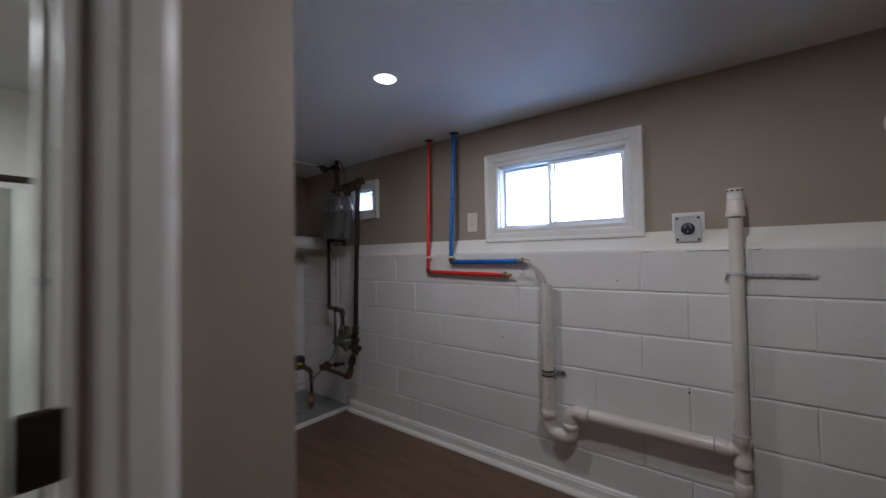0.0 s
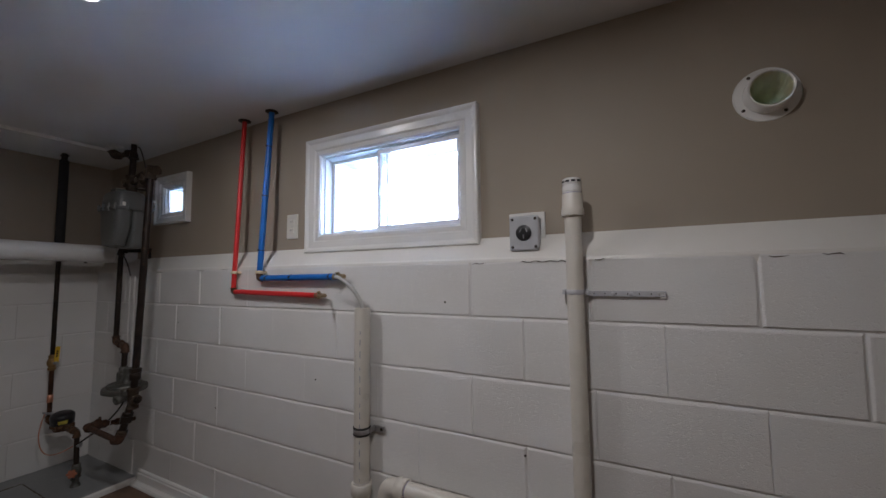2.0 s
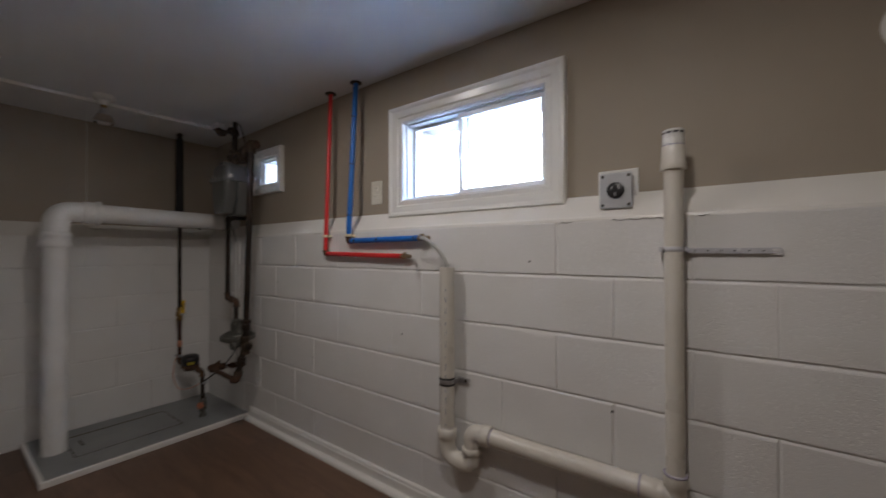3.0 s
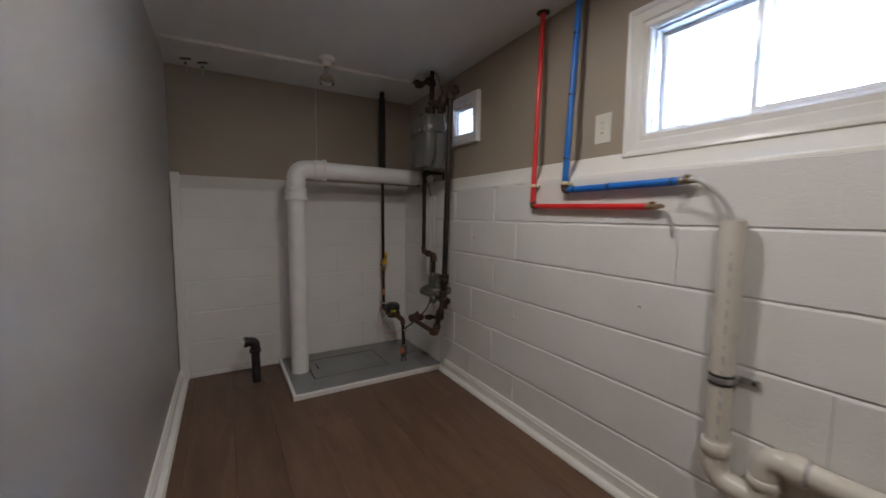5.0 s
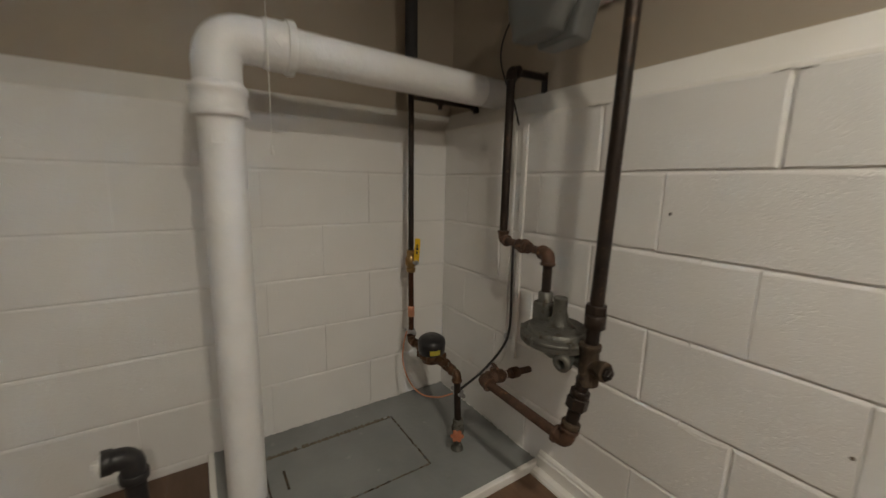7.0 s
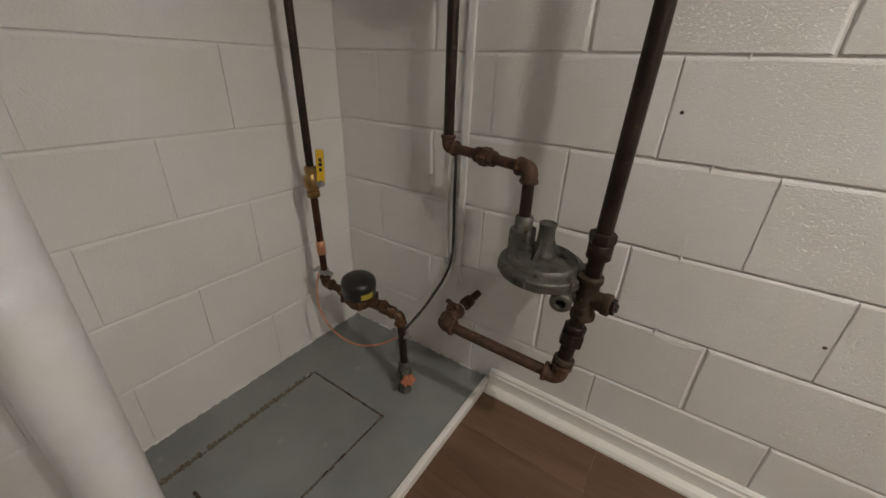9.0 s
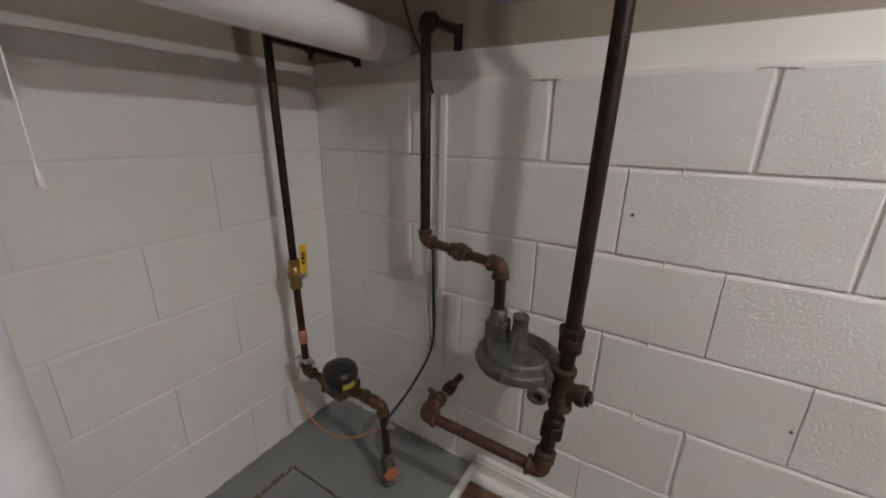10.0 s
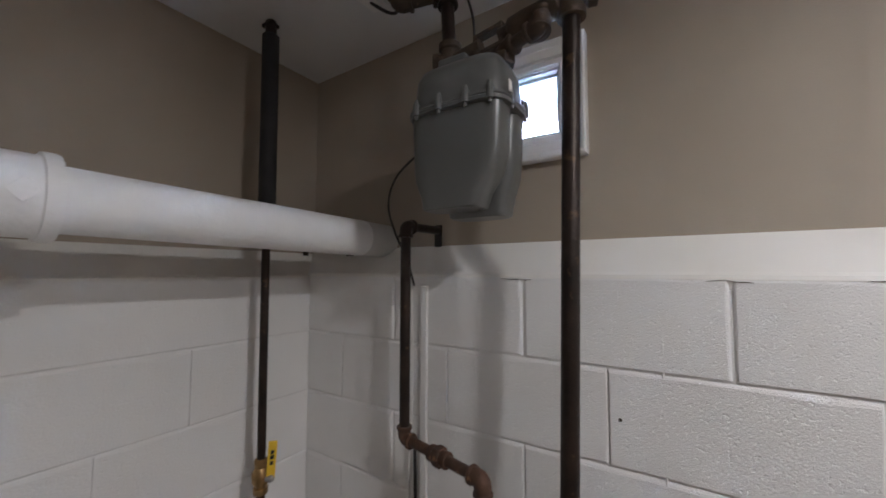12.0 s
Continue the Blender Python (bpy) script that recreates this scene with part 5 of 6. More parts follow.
single("black_cable", tube(bmesh.new(), smooth_line([(-2.352, 1.815, 1.985), (-2.325, 1.815, 1.972), (-2.300, 1.82, 1.92), (-2.292, 1.835, 1.85), (-2.315, 1.86, 1.77), (-2.345, 1.862, 1.67), (-2.365, 1.815, 1.575), (-2.455, 1.815, 1.548), (-2.540, 1.830, 1.500), (-2.572, 1.838, 1.430), (-2.556, 1.850, 1.350), (-2.525, 1.866, 1.275), (-2.508, 1.878, 1.20)]), 0.0034, 8),
       RUBBER, (-2.53, 1.86, 1.2), "thin black cable looping from the gas meter", "cable")
single("bonding_cable", tube(bmesh.new(), smooth_line([(-2.502, 1.877, 0.79), (-2.500, 1.875, 0.75), (-2.497, 1.874, 0.63), (-2.495, 1.873, 0.475), (-2.502, 1.85, 0.40), (-2.525, 1.78, 0.315), (-2.548, 1.690, 0.252)]), 0.0046, 8), RUBBER,
       (-2.51, 1.85, 0.25), "black taped bonding cable down to the water pipe", "cable")
single("bonding_wire", tube(bmesh.new(), smooth_line([(-2.505, 1.874, 0.70), (-2.500, 1.870, 0.52), (-2.496, 1.868, 0.42), (-2.52, 1.85, 0.34), (-2.60, 1.84, 0.27), (-2.66, 1.86, 0.22)]), 0.0018, 6), TRIM,
       (-2.55, 1.85, 0.22), "thin white wire hanging loose by the channel", "wire")


# ---------------------------------------------------------------- hot and cold lines on the window wall
def pex(name, mat, pts, r, label, ties, wrap):
    d = thing(name, pts[1], label, "pipe", "water lines on the wall")
    part("pipe", tube(bmesh.new(), fillet(pts[:2], 0.01), r, 18), mat, d)
    part("pipe", tube(bmesh.new(), [Vector(pts[1]) + Vector((0.012, 0, 0)), pts[2]], r, 18), mat, d)
    part("flange", lathe(bmesh.new(), pts[0], (0, 0, -1), [(0.030, -0.004), (0.031, 0.003), (0.024, 0.006), (r * 1.1, 0.007)], 20), BRONZE_DARK, d, "dark ceiling flange")
    p1 = Vector(pts[1])
    part("elbow", elbow_mesh(p1, Vector(pts[0]) - p1, Vector(pts[2]) - p1, r * 0.8, reach=r * 1.7), BRONZE, d, "brass elbow")
    # brass end with a small valve
    p2 = Vector(pts[2])
    bm = lathe(bmesh.new(), p2, (1, 0, 0.02), [(r * 1.03, -0.012), (r * 1.06, -0.010), (r * 1.06, -0.002), (r * 0.75, 0.002), (r * 0.92, 0.008), (r * 0.92, 0.020), (r * 0.62, 0.024), (r * 0.72, 0.030), (r * 0.72, 0.042), (r * 0.5, 0.045)], 14)
    lathe(bm, p2 + Vector((0.012, 0, 0)), (0, -0.5, 1), [(0.006, 0.0), (0.006, 0.020)], 8)
    tube(bm, fillet([p2 + Vector((0.030, 0, 0)), p2 + Vector((0.047, 0, 0)), p2 + Vector((0.051, -0.052, -0.003))], 0.012, 5), 0.0072, 12)
    ring(bm, p2 + Vector((0.0508, -0.046, -0.003)), (0.05, -1, 0), 0.0095, 0.010)
    v = part("end_valve", bm, DULL_BRASS, d, "dull brass end valve with a short spout")
    bm = boxed(p2.x + 0.004, p2.x + 0.026, p2.y - 0.014, p2.y - 0.007, p2.z + 0.013, p2.z + 0.017, 0.0015)
    part("lever", bm, DULL_BRASS, v)
    for k in ties:
        a, b, t = (Vector(pts[0]), p1, k) if k < 1 else (p1, p2, k - 1)
        q = a.lerp(b, t)
        bm = ring(bmesh.new(), q, b - a, r * 1.12, 0.004)
        box(bm, q.x - 0.003, q.x + 0.003, q.y - r * 1.4, q.y - r * 0.9, q.z - 0.003, q.z + 0.006, 0.001)
        part("cable_tie", bm, BLACK, d, "black cable tie")
    for q, ax in wrap:
        bm = ring(bmesh.new(), q, ax, r * 1.35, 0.014)
        box(bm, q[0] - 0.004, q[0] + 0.030, q[1] + 0.0, q[1] + 0.018, q[2] - 0.006, q[2] + 0.006, 0.002)
        part("pipe_clip", bm, CREAM, d, "cream plastic pipe clip")


pex("red_water_pipe", RED, [(-1.487, 1.912, ceiling_at(-1.48)), (-1.474, 1.868, 1.113), (-0.900, 1.866, 1.102)], 0.0115, "bright red hot water pipe bent along the wall", (), [((-1.475, 1.871, 1.207), (0.07, -0.1, -0.93))])
pex("blue_water_pipe", BLUE, [(-1.272, 1.908, CEIL), (-1.280, 1.866, 1.178), (-0.790, 1.860, 1.182)], 0.0135, "bright blue cold water pipe with black ties", (0.22, 0.52, 0.84, 1.12, 1.45, 1.93), [((-1.280, 1.868, 1.206), (0.07, -0.1, -0.93))])

single("drain_hose", tube(bmesh.new(), smooth_line([(-0.739, 1.812, 1.179), (-0.736, 1.798, 1.179), (-0.712, 1.800, 1.172), (-0.672, 1.822, 1.132), (-0.646, 1.842, 1.08), (-0.638, 1.847, 1.02)]), 0.0075, 12), HOSE, (-0.75, 1.86, 1.0), "clear hose from the blue pipe into the drain", "hose")


# ---------------------------------------------------------------- laundry drain
def laundry_drain():
    d = thing("laundry_drain", (0.156, 1.852, 0), "white plastic laundry drain with trap and standpipe", "drain pipe")
    tx, ty, r = -0.640, 1.845, 0.0305
    # open-topped pipe
    bm = lathe(bmesh.new(), (tx, ty, 0.36), (0, 0, 1), [(r, 0.0), (r, 0.698), (r - 0.004, 0.699), (r - 0.0045, 0.60)], 24)
    p = part("pipe", bm, PVC, d)
    bm = bmesh.new()
    for k in range(13):
        box(bm, tx + 0.012 - 0.0010, tx + 0.012 + 0.0014, ty - r * 0.925 - 0.0006, ty - r * 0.90, 0.42 + 0.045 * k, 0.42 + 0.045 * k + (0.026 if k % 3 else 0.012))
    tagged(part("printed_marks", bm, INK, p, "faint printed marks"), kind="stuff")
    bm = bmesh.new()
    ux = tx + 0.118
    tube(bm, fillet([(tx, ty, 0.41), (tx, ty, 0.288), (ux, ty, 0.288), (ux, ty, 0.358)], 0.058, 10), r * 1.08, 24)
    ring(bm, (tx, ty, 0.385), (0, 0, 1), r * 1.28, 0.040, 0.003, 24)
    ring(bm, (ux, ty, 0.348), (0, 0, 1), r * 1.26, 0.026, 0.003, 24)
    part("trap", bm, PVC, d, "curved white trap")
    bm = bmesh.new()
    tube(bm, fillet([(ux, ty, 0.343), (ux, ty, 0.420), (ux + 0.085, ty, 0.420)], 0.05, 9), r * 1.08, 24)
    ring(bm, (ux + 0.066, ty, 0.420), (1, 0, 0), r * 1.27, 0.040, 0.003, 24)
    part("elbow", bm, PVC, d)
    part("pipe", tube(bmesh.new(), [(ux + 0.06, ty, 0.421), (0.125, ty + 0.006, 0.420)], r, 24), PVC, d)
    for q, ax in (((tx, ty, 0.408), (0, 0, 1)), ((ux, ty, 0.363), (0, 0, 1)), ((ux + 0.089, ty, 0.4205), (1, 0, 0)), ((0.066, ty + 0.005, 0.4205), (1, 0, 0)), ((0.156, ty + 0.008, 0.485), (0, 0, 1)), ((0.156, ty + 0.008, 0.363), (0, 0, 1))):
        part("primer_ring", ring(bmesh.new(), q, ax, r * 1.03, 0.005, 0.0005, 24), PRIMER, d, "purple primer stain")
    sx, sy, r = 0.156, ty + 0.008, 0.0245
    bm = lathe(bmesh.new(), (sx, sy, 0.0), (0, 0, 1), [(r, -0.004), (r, 1.38)], 24)
    part("standpipe", bm, PVC, d)
    bm = lathe(bmesh.new(), (sx, sy, 0.422), (0, 0, 1), [(r, -0.062), (r * 1.27, -0.058), (r * 1.27, -0.030), (r * 1.12, -0.026), (r * 1.12, 0.026), (r * 1.27, 0.030), (r * 1.27, 0.058), (r, 0.062)], 24)
    lathe(bm, (sx, sy, 0.422), (-1, 0, 0), [(r * 1.1, 0.0), (r * 1.12, 0.040), (r * 1.27, 0.044), (r * 1.27, 0.085), (r, 0.088)], 24)
    part("tee", bm, PVC, d)
    part("coupling", ring(bmesh.new(), (sx, sy, 0.262), (0, 0, 1), r * 1.22, 0.075, 0.003, 24), PVC, d)
    bm = lathe(bmesh.new(), (sx, sy, 1.354), (0, 0, 1), [(r, 0.0), (0.0325, 0.001), (0.0330, 0.003), (0.0330, 0.021), (0.0318, 0.024), (0.0300, 0.026), (0.0295, 0.066), (0.0285, 0.070)], 24)
    part("adapter", bm, PVC, d, "white stepped adapter")
    r = 0.0285
    bm = lathe(bmesh.new(), (sx, sy, 1.410), (0, 0, 1), [(r * 0.98, 0), (r * 1.0, 0.016), (r * 0.94, 0.017), (r * 0.94, 0.020), (r * 0.99, 0.021), (r * 0.99, 0.036), (r * 0.92, 0.037), (r * 0.92, 0.041), (r * 0.96, 0.042), (r * 0.96, 0.058), (r * 0.85, 0.060)], 24)
    v = part("air_vent", bm, TRIM, d, "white air admittance valve")
    bm = bmesh.new()
    for k in range(10):
        a = 2 * math.pi * k / 10
        q = pose(sx, sy, 1.460, 0, 0, math.degrees(a))
        e = box(bmesh.new(), r * 0.955, r * 0.972, -0.006, 0.006, -0.0035, 0.0025)
        bmesh.ops.transform(e, matrix=q, verts=e.verts)
        me = bpy.data.meshes.new("slot")
        e.to_mesh(me)
        e.free()
        bm.from_mesh(me)
    part("slots", bm, BLACK, v, "dark vent slots")
    part("blue_line", ring(bmesh.new(), (sx, sy, 1.424), (0, 0, 1), r * 1.015, 0.003, 0.0005, 24), PRIMER, v)


laundry_drain()


def pipe_strap():
    d = thing("pipe_strap", (-0.635, 1.845, 0.592), "black and steel strap holding the drain pipe", "pipe strap")
    for z in (0.583, 0.607):
        part("rubber_band", ring(bmesh.new(), (-0.640, 1.845, z), (0, 0.02, 1), 0.0330, 0.008, 0.001, 24), RUBBER, d)
    bm = ring(bmesh.new(), (-0.640, 1.845, 0.595), (0, 0.02, 1), 0.0322, 0.018, 0.001, 24)
    box(bm, -0.613, -0.560, FACE - 0.012, FACE - 0.002, 0.585, 0.607, 0.002)
    box(bm, -0.617, -0.603, 1.85, FACE - 0.002, 0.587, 0.605, 0.002)
    part("steel_band", bm, STEEL, d)
    part("screw", lathe(bmesh.new(), (-0.573, FACE - 0.011, 0.596), (0, -1, 0), [(0.006, 0), (0.006, 0.002), (0.003, 0.004)], 10), BRONZE_DARK, d)


pipe_strap()


def standpipe_strap():
    d = thing("perforated_strap", (0.156, 1.85, 1.12), "long perforated metal strap across the standpipe", "pipe strap")
    bm = ring(bmesh.new(), (0.156, 1.853, 1.127), (0, 0, 1), 0.0258, 0.014, 0.0008, 24)
    box(bm, 0.118, 0.128, 1.853, FACE - 0.001, 1.120, 1.134, 0.001)
    box(bm, 0.182, 0.190, 1.860, FACE - 0.001, 1.120, 1.134, 0.001)
    part("band", bm, ZINC, d)
    bm = boxed(0.184, 0.372, FACE - 0.011, FACE - 0.008, 1.114, 1.130, 0.001)
    tube(bm, fillet([(0.369, FACE - 0.009, 1.129), (0.390, FACE - 0.009, 1.129), (0.390, FACE - 0.009, 1.116), (0.369, FACE - 0.009, 1.116)], 0.004, 4), 0.0016, 8)
    s = part("strip", bm, ZINC, d)
    for k in range(6):
        part("hole", lathe(bmesh.new(), (0.205 + 0.03 * k, FACE - 0.0112, 1.122), (0, -1, 0), [(0.0022, 0), (0.0020, 0.0006)], 10), BLACK, s)
    for x in (0.256, 0.304):
        bm = lathe(bmesh.new(), (x, FACE - 0.011, 1.122), (0, -1, 0), [(0.006, 0), (0.006, 0.003), (0.003, 0.005)], 10)
        part("screw", bm, ZINC, d)


standpipe_strap()


# ---------------------------------------------------------------- outlets and vent
def duplex_outlet():
    x, z = -1.178, 1.430
    d = thing("wall_outlet", (x, UP_Y, z - 0.06), "ivory duplex outlet plate on the greige wall", "outlet")
    part("plate", boxed(x - 0.037, x + 0.037, UP_Y - 0.006, UP_Y + 0.001, z - 0.060, z + 0.060, 0.003, 3), IVORY, d)
    for dz in (-0.021, 0.021):
        s = part("socket", boxed(x - 0.014, x + 0.014, UP_Y - 0.0082, UP_Y - 0.0055, z + dz - 0.013, z + dz + 0.013, 0.0012), IVORY, d)
        for dx, h in ((-0.006, 0.0045), (0.006, 0.0035)):
            part("slot", boxed(x + dx - 0.001, x + dx + 0.001, UP_Y - 0.0086, UP_Y - 0.008, z + dz - h + 0.003, z + dz + h + 0.003), BLACK, s)
    part("screw", lathe(bmesh.new(), (x, UP_Y - 0.006, z), (0, -1, 0), [(0.003, 0), (0.002, 0.0015)], 8), STEEL, d)


duplex_outlet()


def dryer_outlet():
    x, z, f = -0.010, 1.320, 1.908
    d = thing("dryer_outlet", (x, UP_Y, 1.255), "grey metal box with a round black dryer outlet", "outlet")
    part("backing_plate", boxed(-0.075, 0.050, UP_Y - 0.012, UP_Y + 0.001, 1.282, 1.396, 0.003), TRIM, d, "white painted backing plate")
    part("box", boxed(x - 0.047, x + 0.047, f + 0.004, UP_Y - 0.011, z - 0.056, z + 0.056, 0.008, 3), GREY_BOX, d)
    c = part("cover", boxed(x - 0.049, x + 0.049, f, f + 0.006, z - 0.058, z + 0.058, 0.005, 3), GREY_BOX, d)
    for dx in (-0.039, 0.039):
        for dz in (-0.047, 0.047):
            part("screw", lathe(bmesh.new(), (x + dx, f, z + dz), (0, -1, 0), [(0.0055, -0.001), (0.005, 0.001), (0.003, 0.0016)], 10), BRONZE_DARK, c)
    rcp = part("receptacle", lathe(bmesh.new(), (x, f, z), (0, -1, 0), [(0.0265, -0.002), (0.0265, 0.004), (0.024, 0.006), (0.010, 0.006)], 28), BLACK, d, "round black receptacle")
    for dx, dz, a in ((-0.010, 0.008, 25), (0.010, 0.008, -25), (0.0, -0.012, 0)):
        bm = box(bmesh.new(), -0.0016, 0.0016, -0.0004, 0.0004, -0.006, 0.006)
        bmesh.ops.transform(bm, matrix=pose(x + dx, f - 0.0066, z + dz, 0, a, 0), verts=bm.verts)
        part("slot", bm, STEEL, rcp)


dryer_outlet()


def dryer_vent():
    x, z = 0.660, 1.668
    d = thing("dryer_vent", (x, UP_Y, z - 0.075), "round white plastic dryer vent collar on the wall", "vent")
    bm = bmesh.new()
    seg = 36
    prof = [(0.046, 0.10), (0.046, -0.045), (0.050, -0.047), (0.053, -0.044), (0.055, -0.006), (0.074, -0.004), (0.076, 0.0), (0.054, 0.001), (0.052, 0.10)]
    rings = [[bm.verts.new((x + r * math.cos(2 * math.pi * k / seg), UP_Y + h, z + r * math.sin(2 * math.pi * k / seg))) for k in range(seg)] for r, h in prof]
    for a, b in zip(rings, rings[1:]):
        for k in range(seg):
            bm.faces.new((a[k], a[(k + 1) % seg], b[(k + 1) % seg], b[k])).smooth = True
    bmesh.ops.recalc_face_normals(bm, faces=bm.faces)
    part("collar", bm, TRIM, d)
    bm = bmesh.new()
    prof = [(0.0455, -0.040), (0.0455, 0.245), (0.0450, 0.245), (0.0450, -0.040)]
    rings = [[bm.verts.new((x + r * math.cos(2 * math.pi * k / seg), UP_Y + h, z + r * math.sin(2 * math.pi * k / seg))) for k in range(seg)] for r, h in prof]
    for a, b in zip(rings, rings[1:] + rings[:1]):
        for k in range(seg):
            bm.faces.new((a[k], b[k], b[(k + 1) % seg], a[(k + 1) % seg])).smooth = True
    part("liner", bm, VENT_IN, d, "yellowed inner duct")
    bm = lathe(bmesh.new(), (x, UP_Y + 0.20, z), (0.12, 1, -0.34), [(0.0425, 0), (0.0445, 0.001), (0.0435, 0.002)], 24)
    part("flap", bm, VENT_IN, d, "yellowed outer flap, slightly ajar")
    for a in (35, 125, 215, 305):
        part("screw", lathe(bmesh.new(), (x + 0.065 * math.cos(radians(a)), UP_Y - 0.005, z + 0.065 * math.sin(radians(a))), (0, -1, 0), [(0.005, -0.001), (0.0045, 0.001), (0.002, 0.002)], 10), BRONZE_DARK, d)


dryer_vent()

# small wear on the window wall
for x, z in ((-1.985, 0.935), (-0.30, 1.085), (-0.02, 0.605), (-0.93, 0.74), (-1.62, 0.52)):
    single("nail_hole", lathe(bmesh.new(), (x, FACE + 0.0015, z), (0, -1, 0), [(0.0045, 0.0), (0.004, 0.002), (0.002, 0.0022)], 8), GROOVE, (x, FACE, z), "small dark hole in the painted block", "hole", "holes in the wall")



def crack(x0, x1, z, seed):
    """A dark jagged paint crack under the cap."""
    rn = random.Random(seed)
    n = max(4, int((x1 - x0) / 0.012))
    pts = [(x0 + (x1 - x0) * k / n, FACE - 0.0006, z + 0.012 + rn.uniform(-0.003, 0.003)) for k in range(n + 1)]
    rs = [0.0003] + [rn.uniform(0.0006, 0.0019) for k in range(n - 1)] + [0.0003]
    single("paint_crack", tube(bmesh.new(), pts, rs, 6), GROOVE, (x0, FACE, z), "dark jagged crack in the white paint", "crack", "cracks under the cap")


for n, (x0, x1, z) in enumerate(((-0.02, 0.16, 1.210), (0.21, 0.24, 1.212), (0.62, 0.66, 1.208), (-0.19, -0.14, 1.209), (-1.83, -1.76, 1.211), (-2.25, -2.17, 1.211), (0.72, 0.76, 1.209), (-1.62, -1.55, 1.214))):
    crack(x0, x1, z, 40 + n)


def paint_ridge(x, z0, z1, seed):
    """A low rib of filler, painted over."""
    rn = random.Random(seed)
    n = int((z1 - z0) / 0.02)
    pts = [(x + rn.uniform(-0.0012, 0.0012), FACE + 0.0022, z0 + (z1 - z0) * k / n) for k in range(n + 1)]
    single("paint_ridge", tube(bmesh.new(), pts, [rn.uniform(0.0018, 0.0033) for _ in pts], 8), BLOCK, (x, FACE, z0), "low rib of filler under white paint", "filler rib", "filler ribs")


paint_ridge(-1.905, 0.42, 1.20, 1)
paint_ridge(-1.985, 1.05, 1.20, 2)
paint_ridge(-0.44, 1.04, 1.20, 3)


def old_branch():
    """A short dead branch from the riser to the wall."""
    d = thing("dead_branch_pipe", (-2.85, 1.80, 1.29), "short dark iron pipe stub behind the sewer pipe", "pipe")
    a, b = Vector((-2.866, 1.655, 1.322)), Vector((-2.836, 1.945, 1.314))
    part("pipe", tube(bmesh.new(), [a, b], 0.009, 12), IRON, d)
    m = a.lerp(b, 0.42)
    bm = ring(bmesh.new(), m, b - a, 0.014, 0.03)
    tube(bm, [m, m + Vector((0, 0, -0.03))], 0.008, 10)
    part("tee", bm, IRON, d)
    bm = elbow_mesh(b, a - b, (0, 0, -1), 0.009)
    part("elbow", bm, IRON, d)


old_branch()

# ---------------------------------------------------------------- outside
structure("ground", holed([-80, -3.41, 1.91, 80], [-80, -1.76, 2.28, 80], [(-3.41, 1.91, -1.76, 2.28)], lambda u, v, d: (u, v, 1.12 - d), 0.4), LAWN, "pale concrete driveway outside the basement windows", "ground")


def garage():
    d = thing("garage", (-1.0, 5.4, 1.12), "neighbouring pale sided garage with a low eave", "building")
    part("wall", boxed(-9, 7, 5.42, 8.5, 1.12, 3.0), SIDING, d)
    for k in range(14):
        z = 1.15 + 0.12 * k
        bm = bmesh.new()
        vs = [bm.verts.new(p) for p in ((-9, 5.415, z), (7, 5.415, z), (7, 5.395, z), (-9, 5.395, z), (-9, 5.41, z + 0.125), (7, 5.41, z + 0.125))]
        for q in ((0, 1, 2, 3), (3, 2, 5, 4), (0, 4, 5, 1)):
            bm.faces.new([vs[i] for i in q])
        part("board", bm, SIDING, d)
    for k in range(40):
        part("soffit_panel", boxed(-9 + 0.4 * k, -9 + 0.4 * k + 0.385, 4.85, 5.39, 2.70, 2.715, 0.004, 1), SIDING, d)
    part("fascia", boxed(-9, 7, 4.82, 4.848, 2.68, 2.86, 0.004), SIDING, d)
    bm = extrude_profile(bmesh.new(), [(4.78, 2.865), (7.0, 3.9), (8.8, 3.0), (7.0, 3.0), (4.85, 2.72)], (-9.2, 0, 0), (7.2, 0, 0), (0, 1, 0))
    part("roof", bm, ROOF, d)


garage()


# ---------------------------------------------------------------- blocks and boards
def block_mesh(name, l, h, proud, mat, seed, ends, depth=0.02):
    """A block's face a little proud of its joints: worn uneven arrises, wide and soft above, crisp below, closed back. ends: how open its left and right joints are."""
    bm = bmesh.new()
    rn = random.Random(seed)
    nu = max(2, round(l / 0.07))
    rim = [(-1 + 2 * k / nu, -1) for k in range(nu)] + [(1, -1), (1, -0.33), (1, 0.33)] + [(1 - 2 * k / nu, 1) for k in range(nu)] + [(-1, 1), (-1, 0.33), (-1, -0.33)]
    wear = [rn.uniform(0.6, 1.25) * (2.0 if rn.random() < 0.05 else 1.0) for _ in rim]

    def ring_at(f, y):
        out = []
        for (u, v), w in zip(rim, wear):
            du = 0.0062 * f * w * ends[u > 0] if abs(u) == 1 else 0.0
            dv = (0.0085 if v == 1 else 0.0022) * f * w if abs(v) == 1 else 0.0
            out.append(bm.verts.new((u * l / 2 - math.copysign(du, u), y, v * h / 2 - math.copysign(dv, v))))
        return out

    rings = [ring_at(0, depth), ring_at(0, proud), ring_at(0.5, proud * 0.36), ring_at(1, 0)]
    n = len(rim)
    for a, b in zip(rings, rings[1:]):
        for k in range(n):
            bm.faces.new((a[k], a[(k + 1) % n], b[(k + 1) % n], b[k]))
    bm.faces.new(rings[-1])
    bmesh.ops.recalc_face_normals(bm, faces=bm.faces)
    return finish(bm, name, mat)


PITCH = 0.3985
rng = random.Random(11)


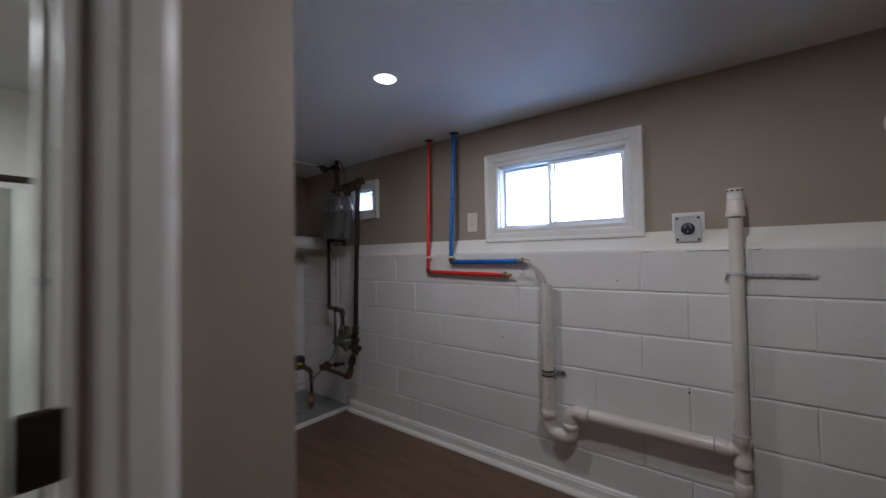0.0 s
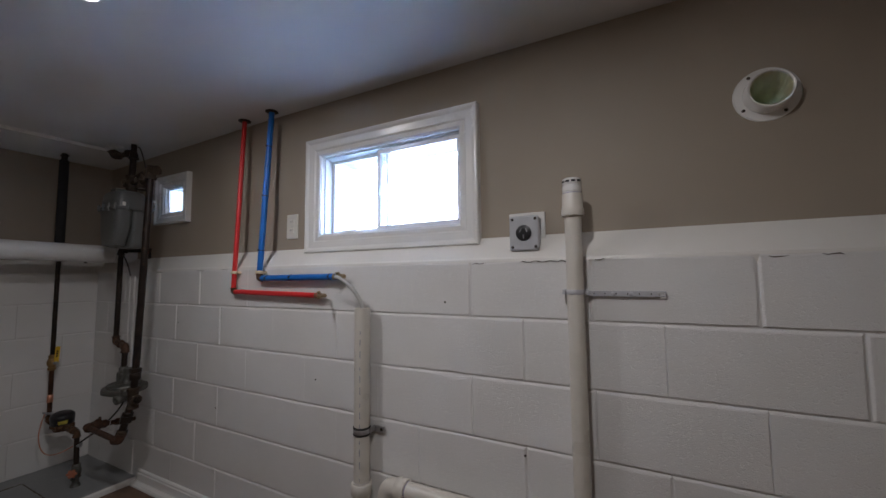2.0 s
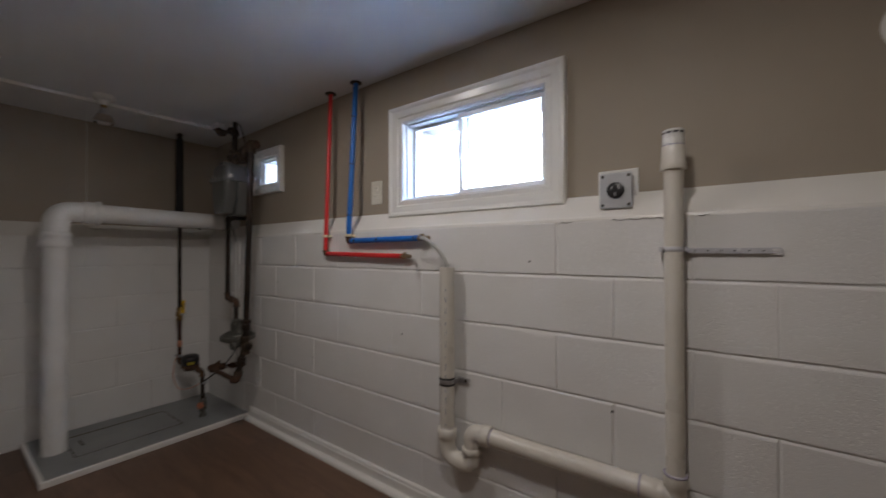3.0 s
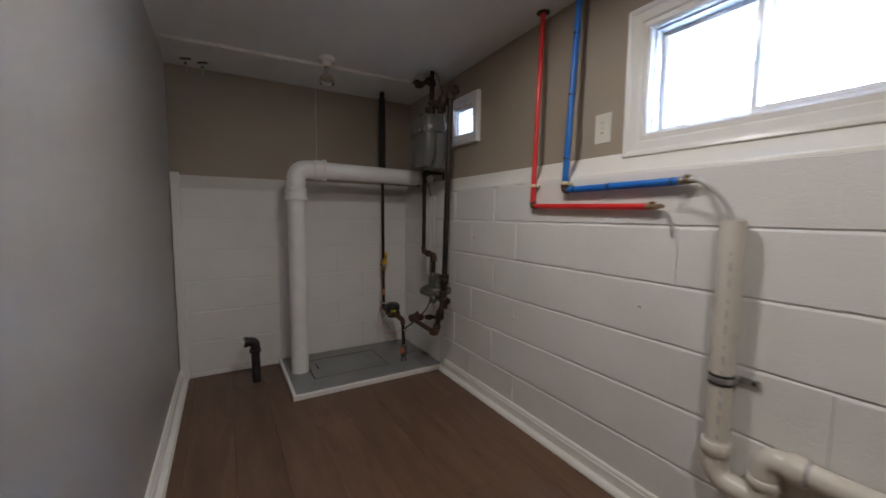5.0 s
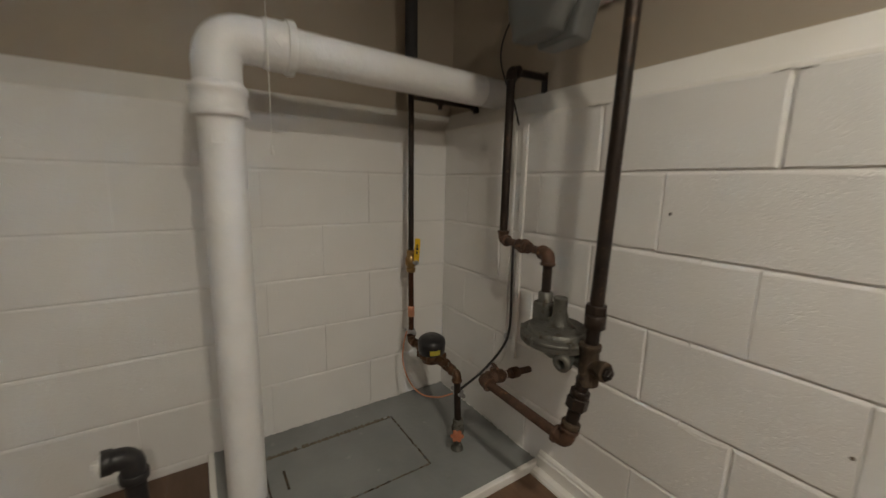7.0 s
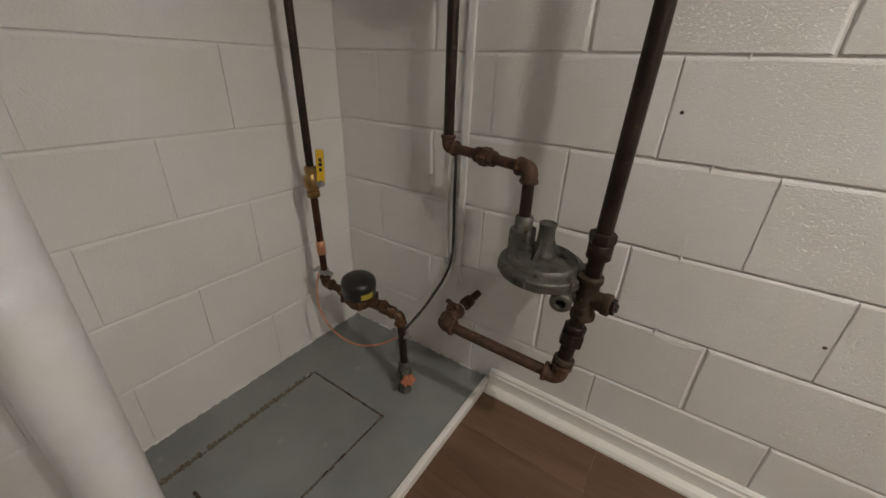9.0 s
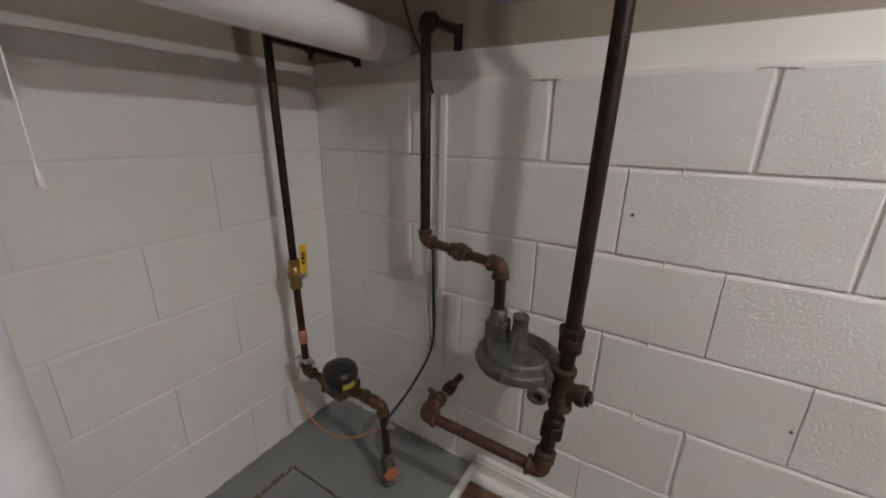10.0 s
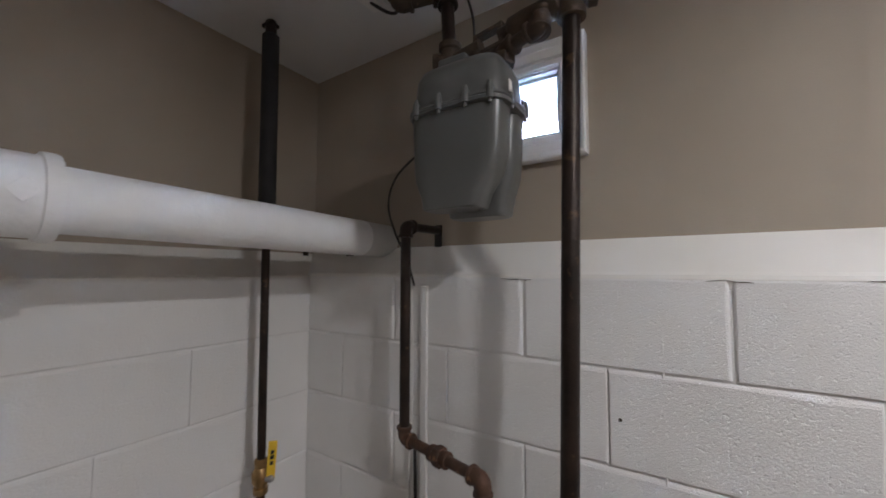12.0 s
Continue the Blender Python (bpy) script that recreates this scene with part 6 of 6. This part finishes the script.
def lay_blocks(parent, mat, joints, start, stop, offsets, turn, face, jog, joint, proud, openness):
    """Running bond between start and stop. joints: heights from the top down. turn: the wall's run is y, not x. Upright joints are wide, thin or nearly filled with paint."""
    cache = {}
    for c, (zt, zb) in enumerate(zip(joints, joints[1:])):
        k = math.floor((start - offsets[c % 2]) / PITCH)
        left = 0.1
        while True:
            a, b = offsets[c % 2] + k * PITCH, offsets[c % 2] + (k + 1) * PITCH
            k += 1
            if a > stop - 0.02:
                break
            right = openness(c, b)
            a, b = max(a + joint * left / 2, start), min(b - joint * right / 2, stop)
            ends, left = (left, right), right
            if b - a < 0.03:
                continue
            l, h = round(b - a, 4), round(zt - zb - joint, 4)
            key = (l, h, rng.randrange(3), ends)
            if key not in cache:
                cache[key] = block_mesh("block", l, h, proud, mat, len(cache), ends)
            ob = new("block", cache[key])
            ob.parent = parent
            u, z, p = (a + b) / 2, (zt + zb) / 2, rng.uniform(-jog, jog)
            ob.matrix_basis = pose(face - p, u, z, 0, 0, 90) if turn else pose(u, face + p, z)


def window_wall_joint(course, x):
    """Upright joints are painted over under the window and open at both ends of the wall."""
    if -1.5 < x < -0.3:
        return rng.choice((0.0, 0.0, 0.04, 0.12))
    return rng.choice((0.28, 0.45, 0.65, 0.9)) if course else 1.0


def end_wall_joint(course, y):
    return rng.choice((0.0, 0.04, 0.15))


lay_blocks(north_low, BLOCK, [1.232, 1.038, 0.837, 0.634, 0.430, 0.227, 0.024, -0.10], END, EAST, (-0.200, -0.015), False, FACE, 0.0003, 0.0050, 0.0040, window_wall_joint)
lay_blocks(west_low, BLOCK_END, [1.222, 1.034, 0.832, 0.632, 0.430, 0.232, 0.030, -0.10], LEFT, FACE, (0.532, 0.722), True, END, 0.0002, 0.0035, 0.0022, end_wall_joint)


def plank_mesh(l, w):
    bm = bmesh.new()
    lo = [bm.verts.new((u * l / 2, v * w / 2, -0.006)) for u, v in ((-1, -1), (1, -1), (1, 1), (-1, 1))]
    hi = [bm.verts.new((u * (l / 2 - 0.0005), v * (w / 2 - 0.0005), 0)) for u, v in ((-1, -1), (1, -1), (1, 1), (-1, 1))]
    mi = [bm.verts.new((u * l / 2, v * w / 2, -0.0007)) for u, v in ((-1, -1), (1, -1), (1, 1), (-1, 1))]
    for a, b in ((lo, mi), (mi, hi)):
        for k in range(4):
            bm.faces.new((a[k], a[(k + 1) % 4], b[(k + 1) % 4], b[k]))
    bm.faces.new(hi)
    bmesh.ops.recalc_face_normals(bm, faces=bm.faces)
    return finish(bm, "plank", WOOD)


planks = {}
rng = random.Random(21)
for row in range(20):
    y0, y1 = 1.875 - 0.182 * (row + 1), 1.875 - 0.182 * row
    y0 = max(y0, SOUTH)
    if y1 - y0 < 0.02:
        continue
    x = END - rng.uniform(0, 1.1)
    while x < EAST:
        a, b = max(x, END + 0.003), min(x + 1.21, EAST)
        x += 1.21
        if b - a < 0.03:
            continue
        key = (round(b - a - 0.0004, 4), round(y1 - y0 - 0.0004, 4))
        if key not in planks:
            planks[key] = plank_mesh(*key)
        ob = new("plank", planks[key])
        ob.parent = subfloor
        ob.location = ((a + b) / 2, (y0 + y1) / 2, 0)
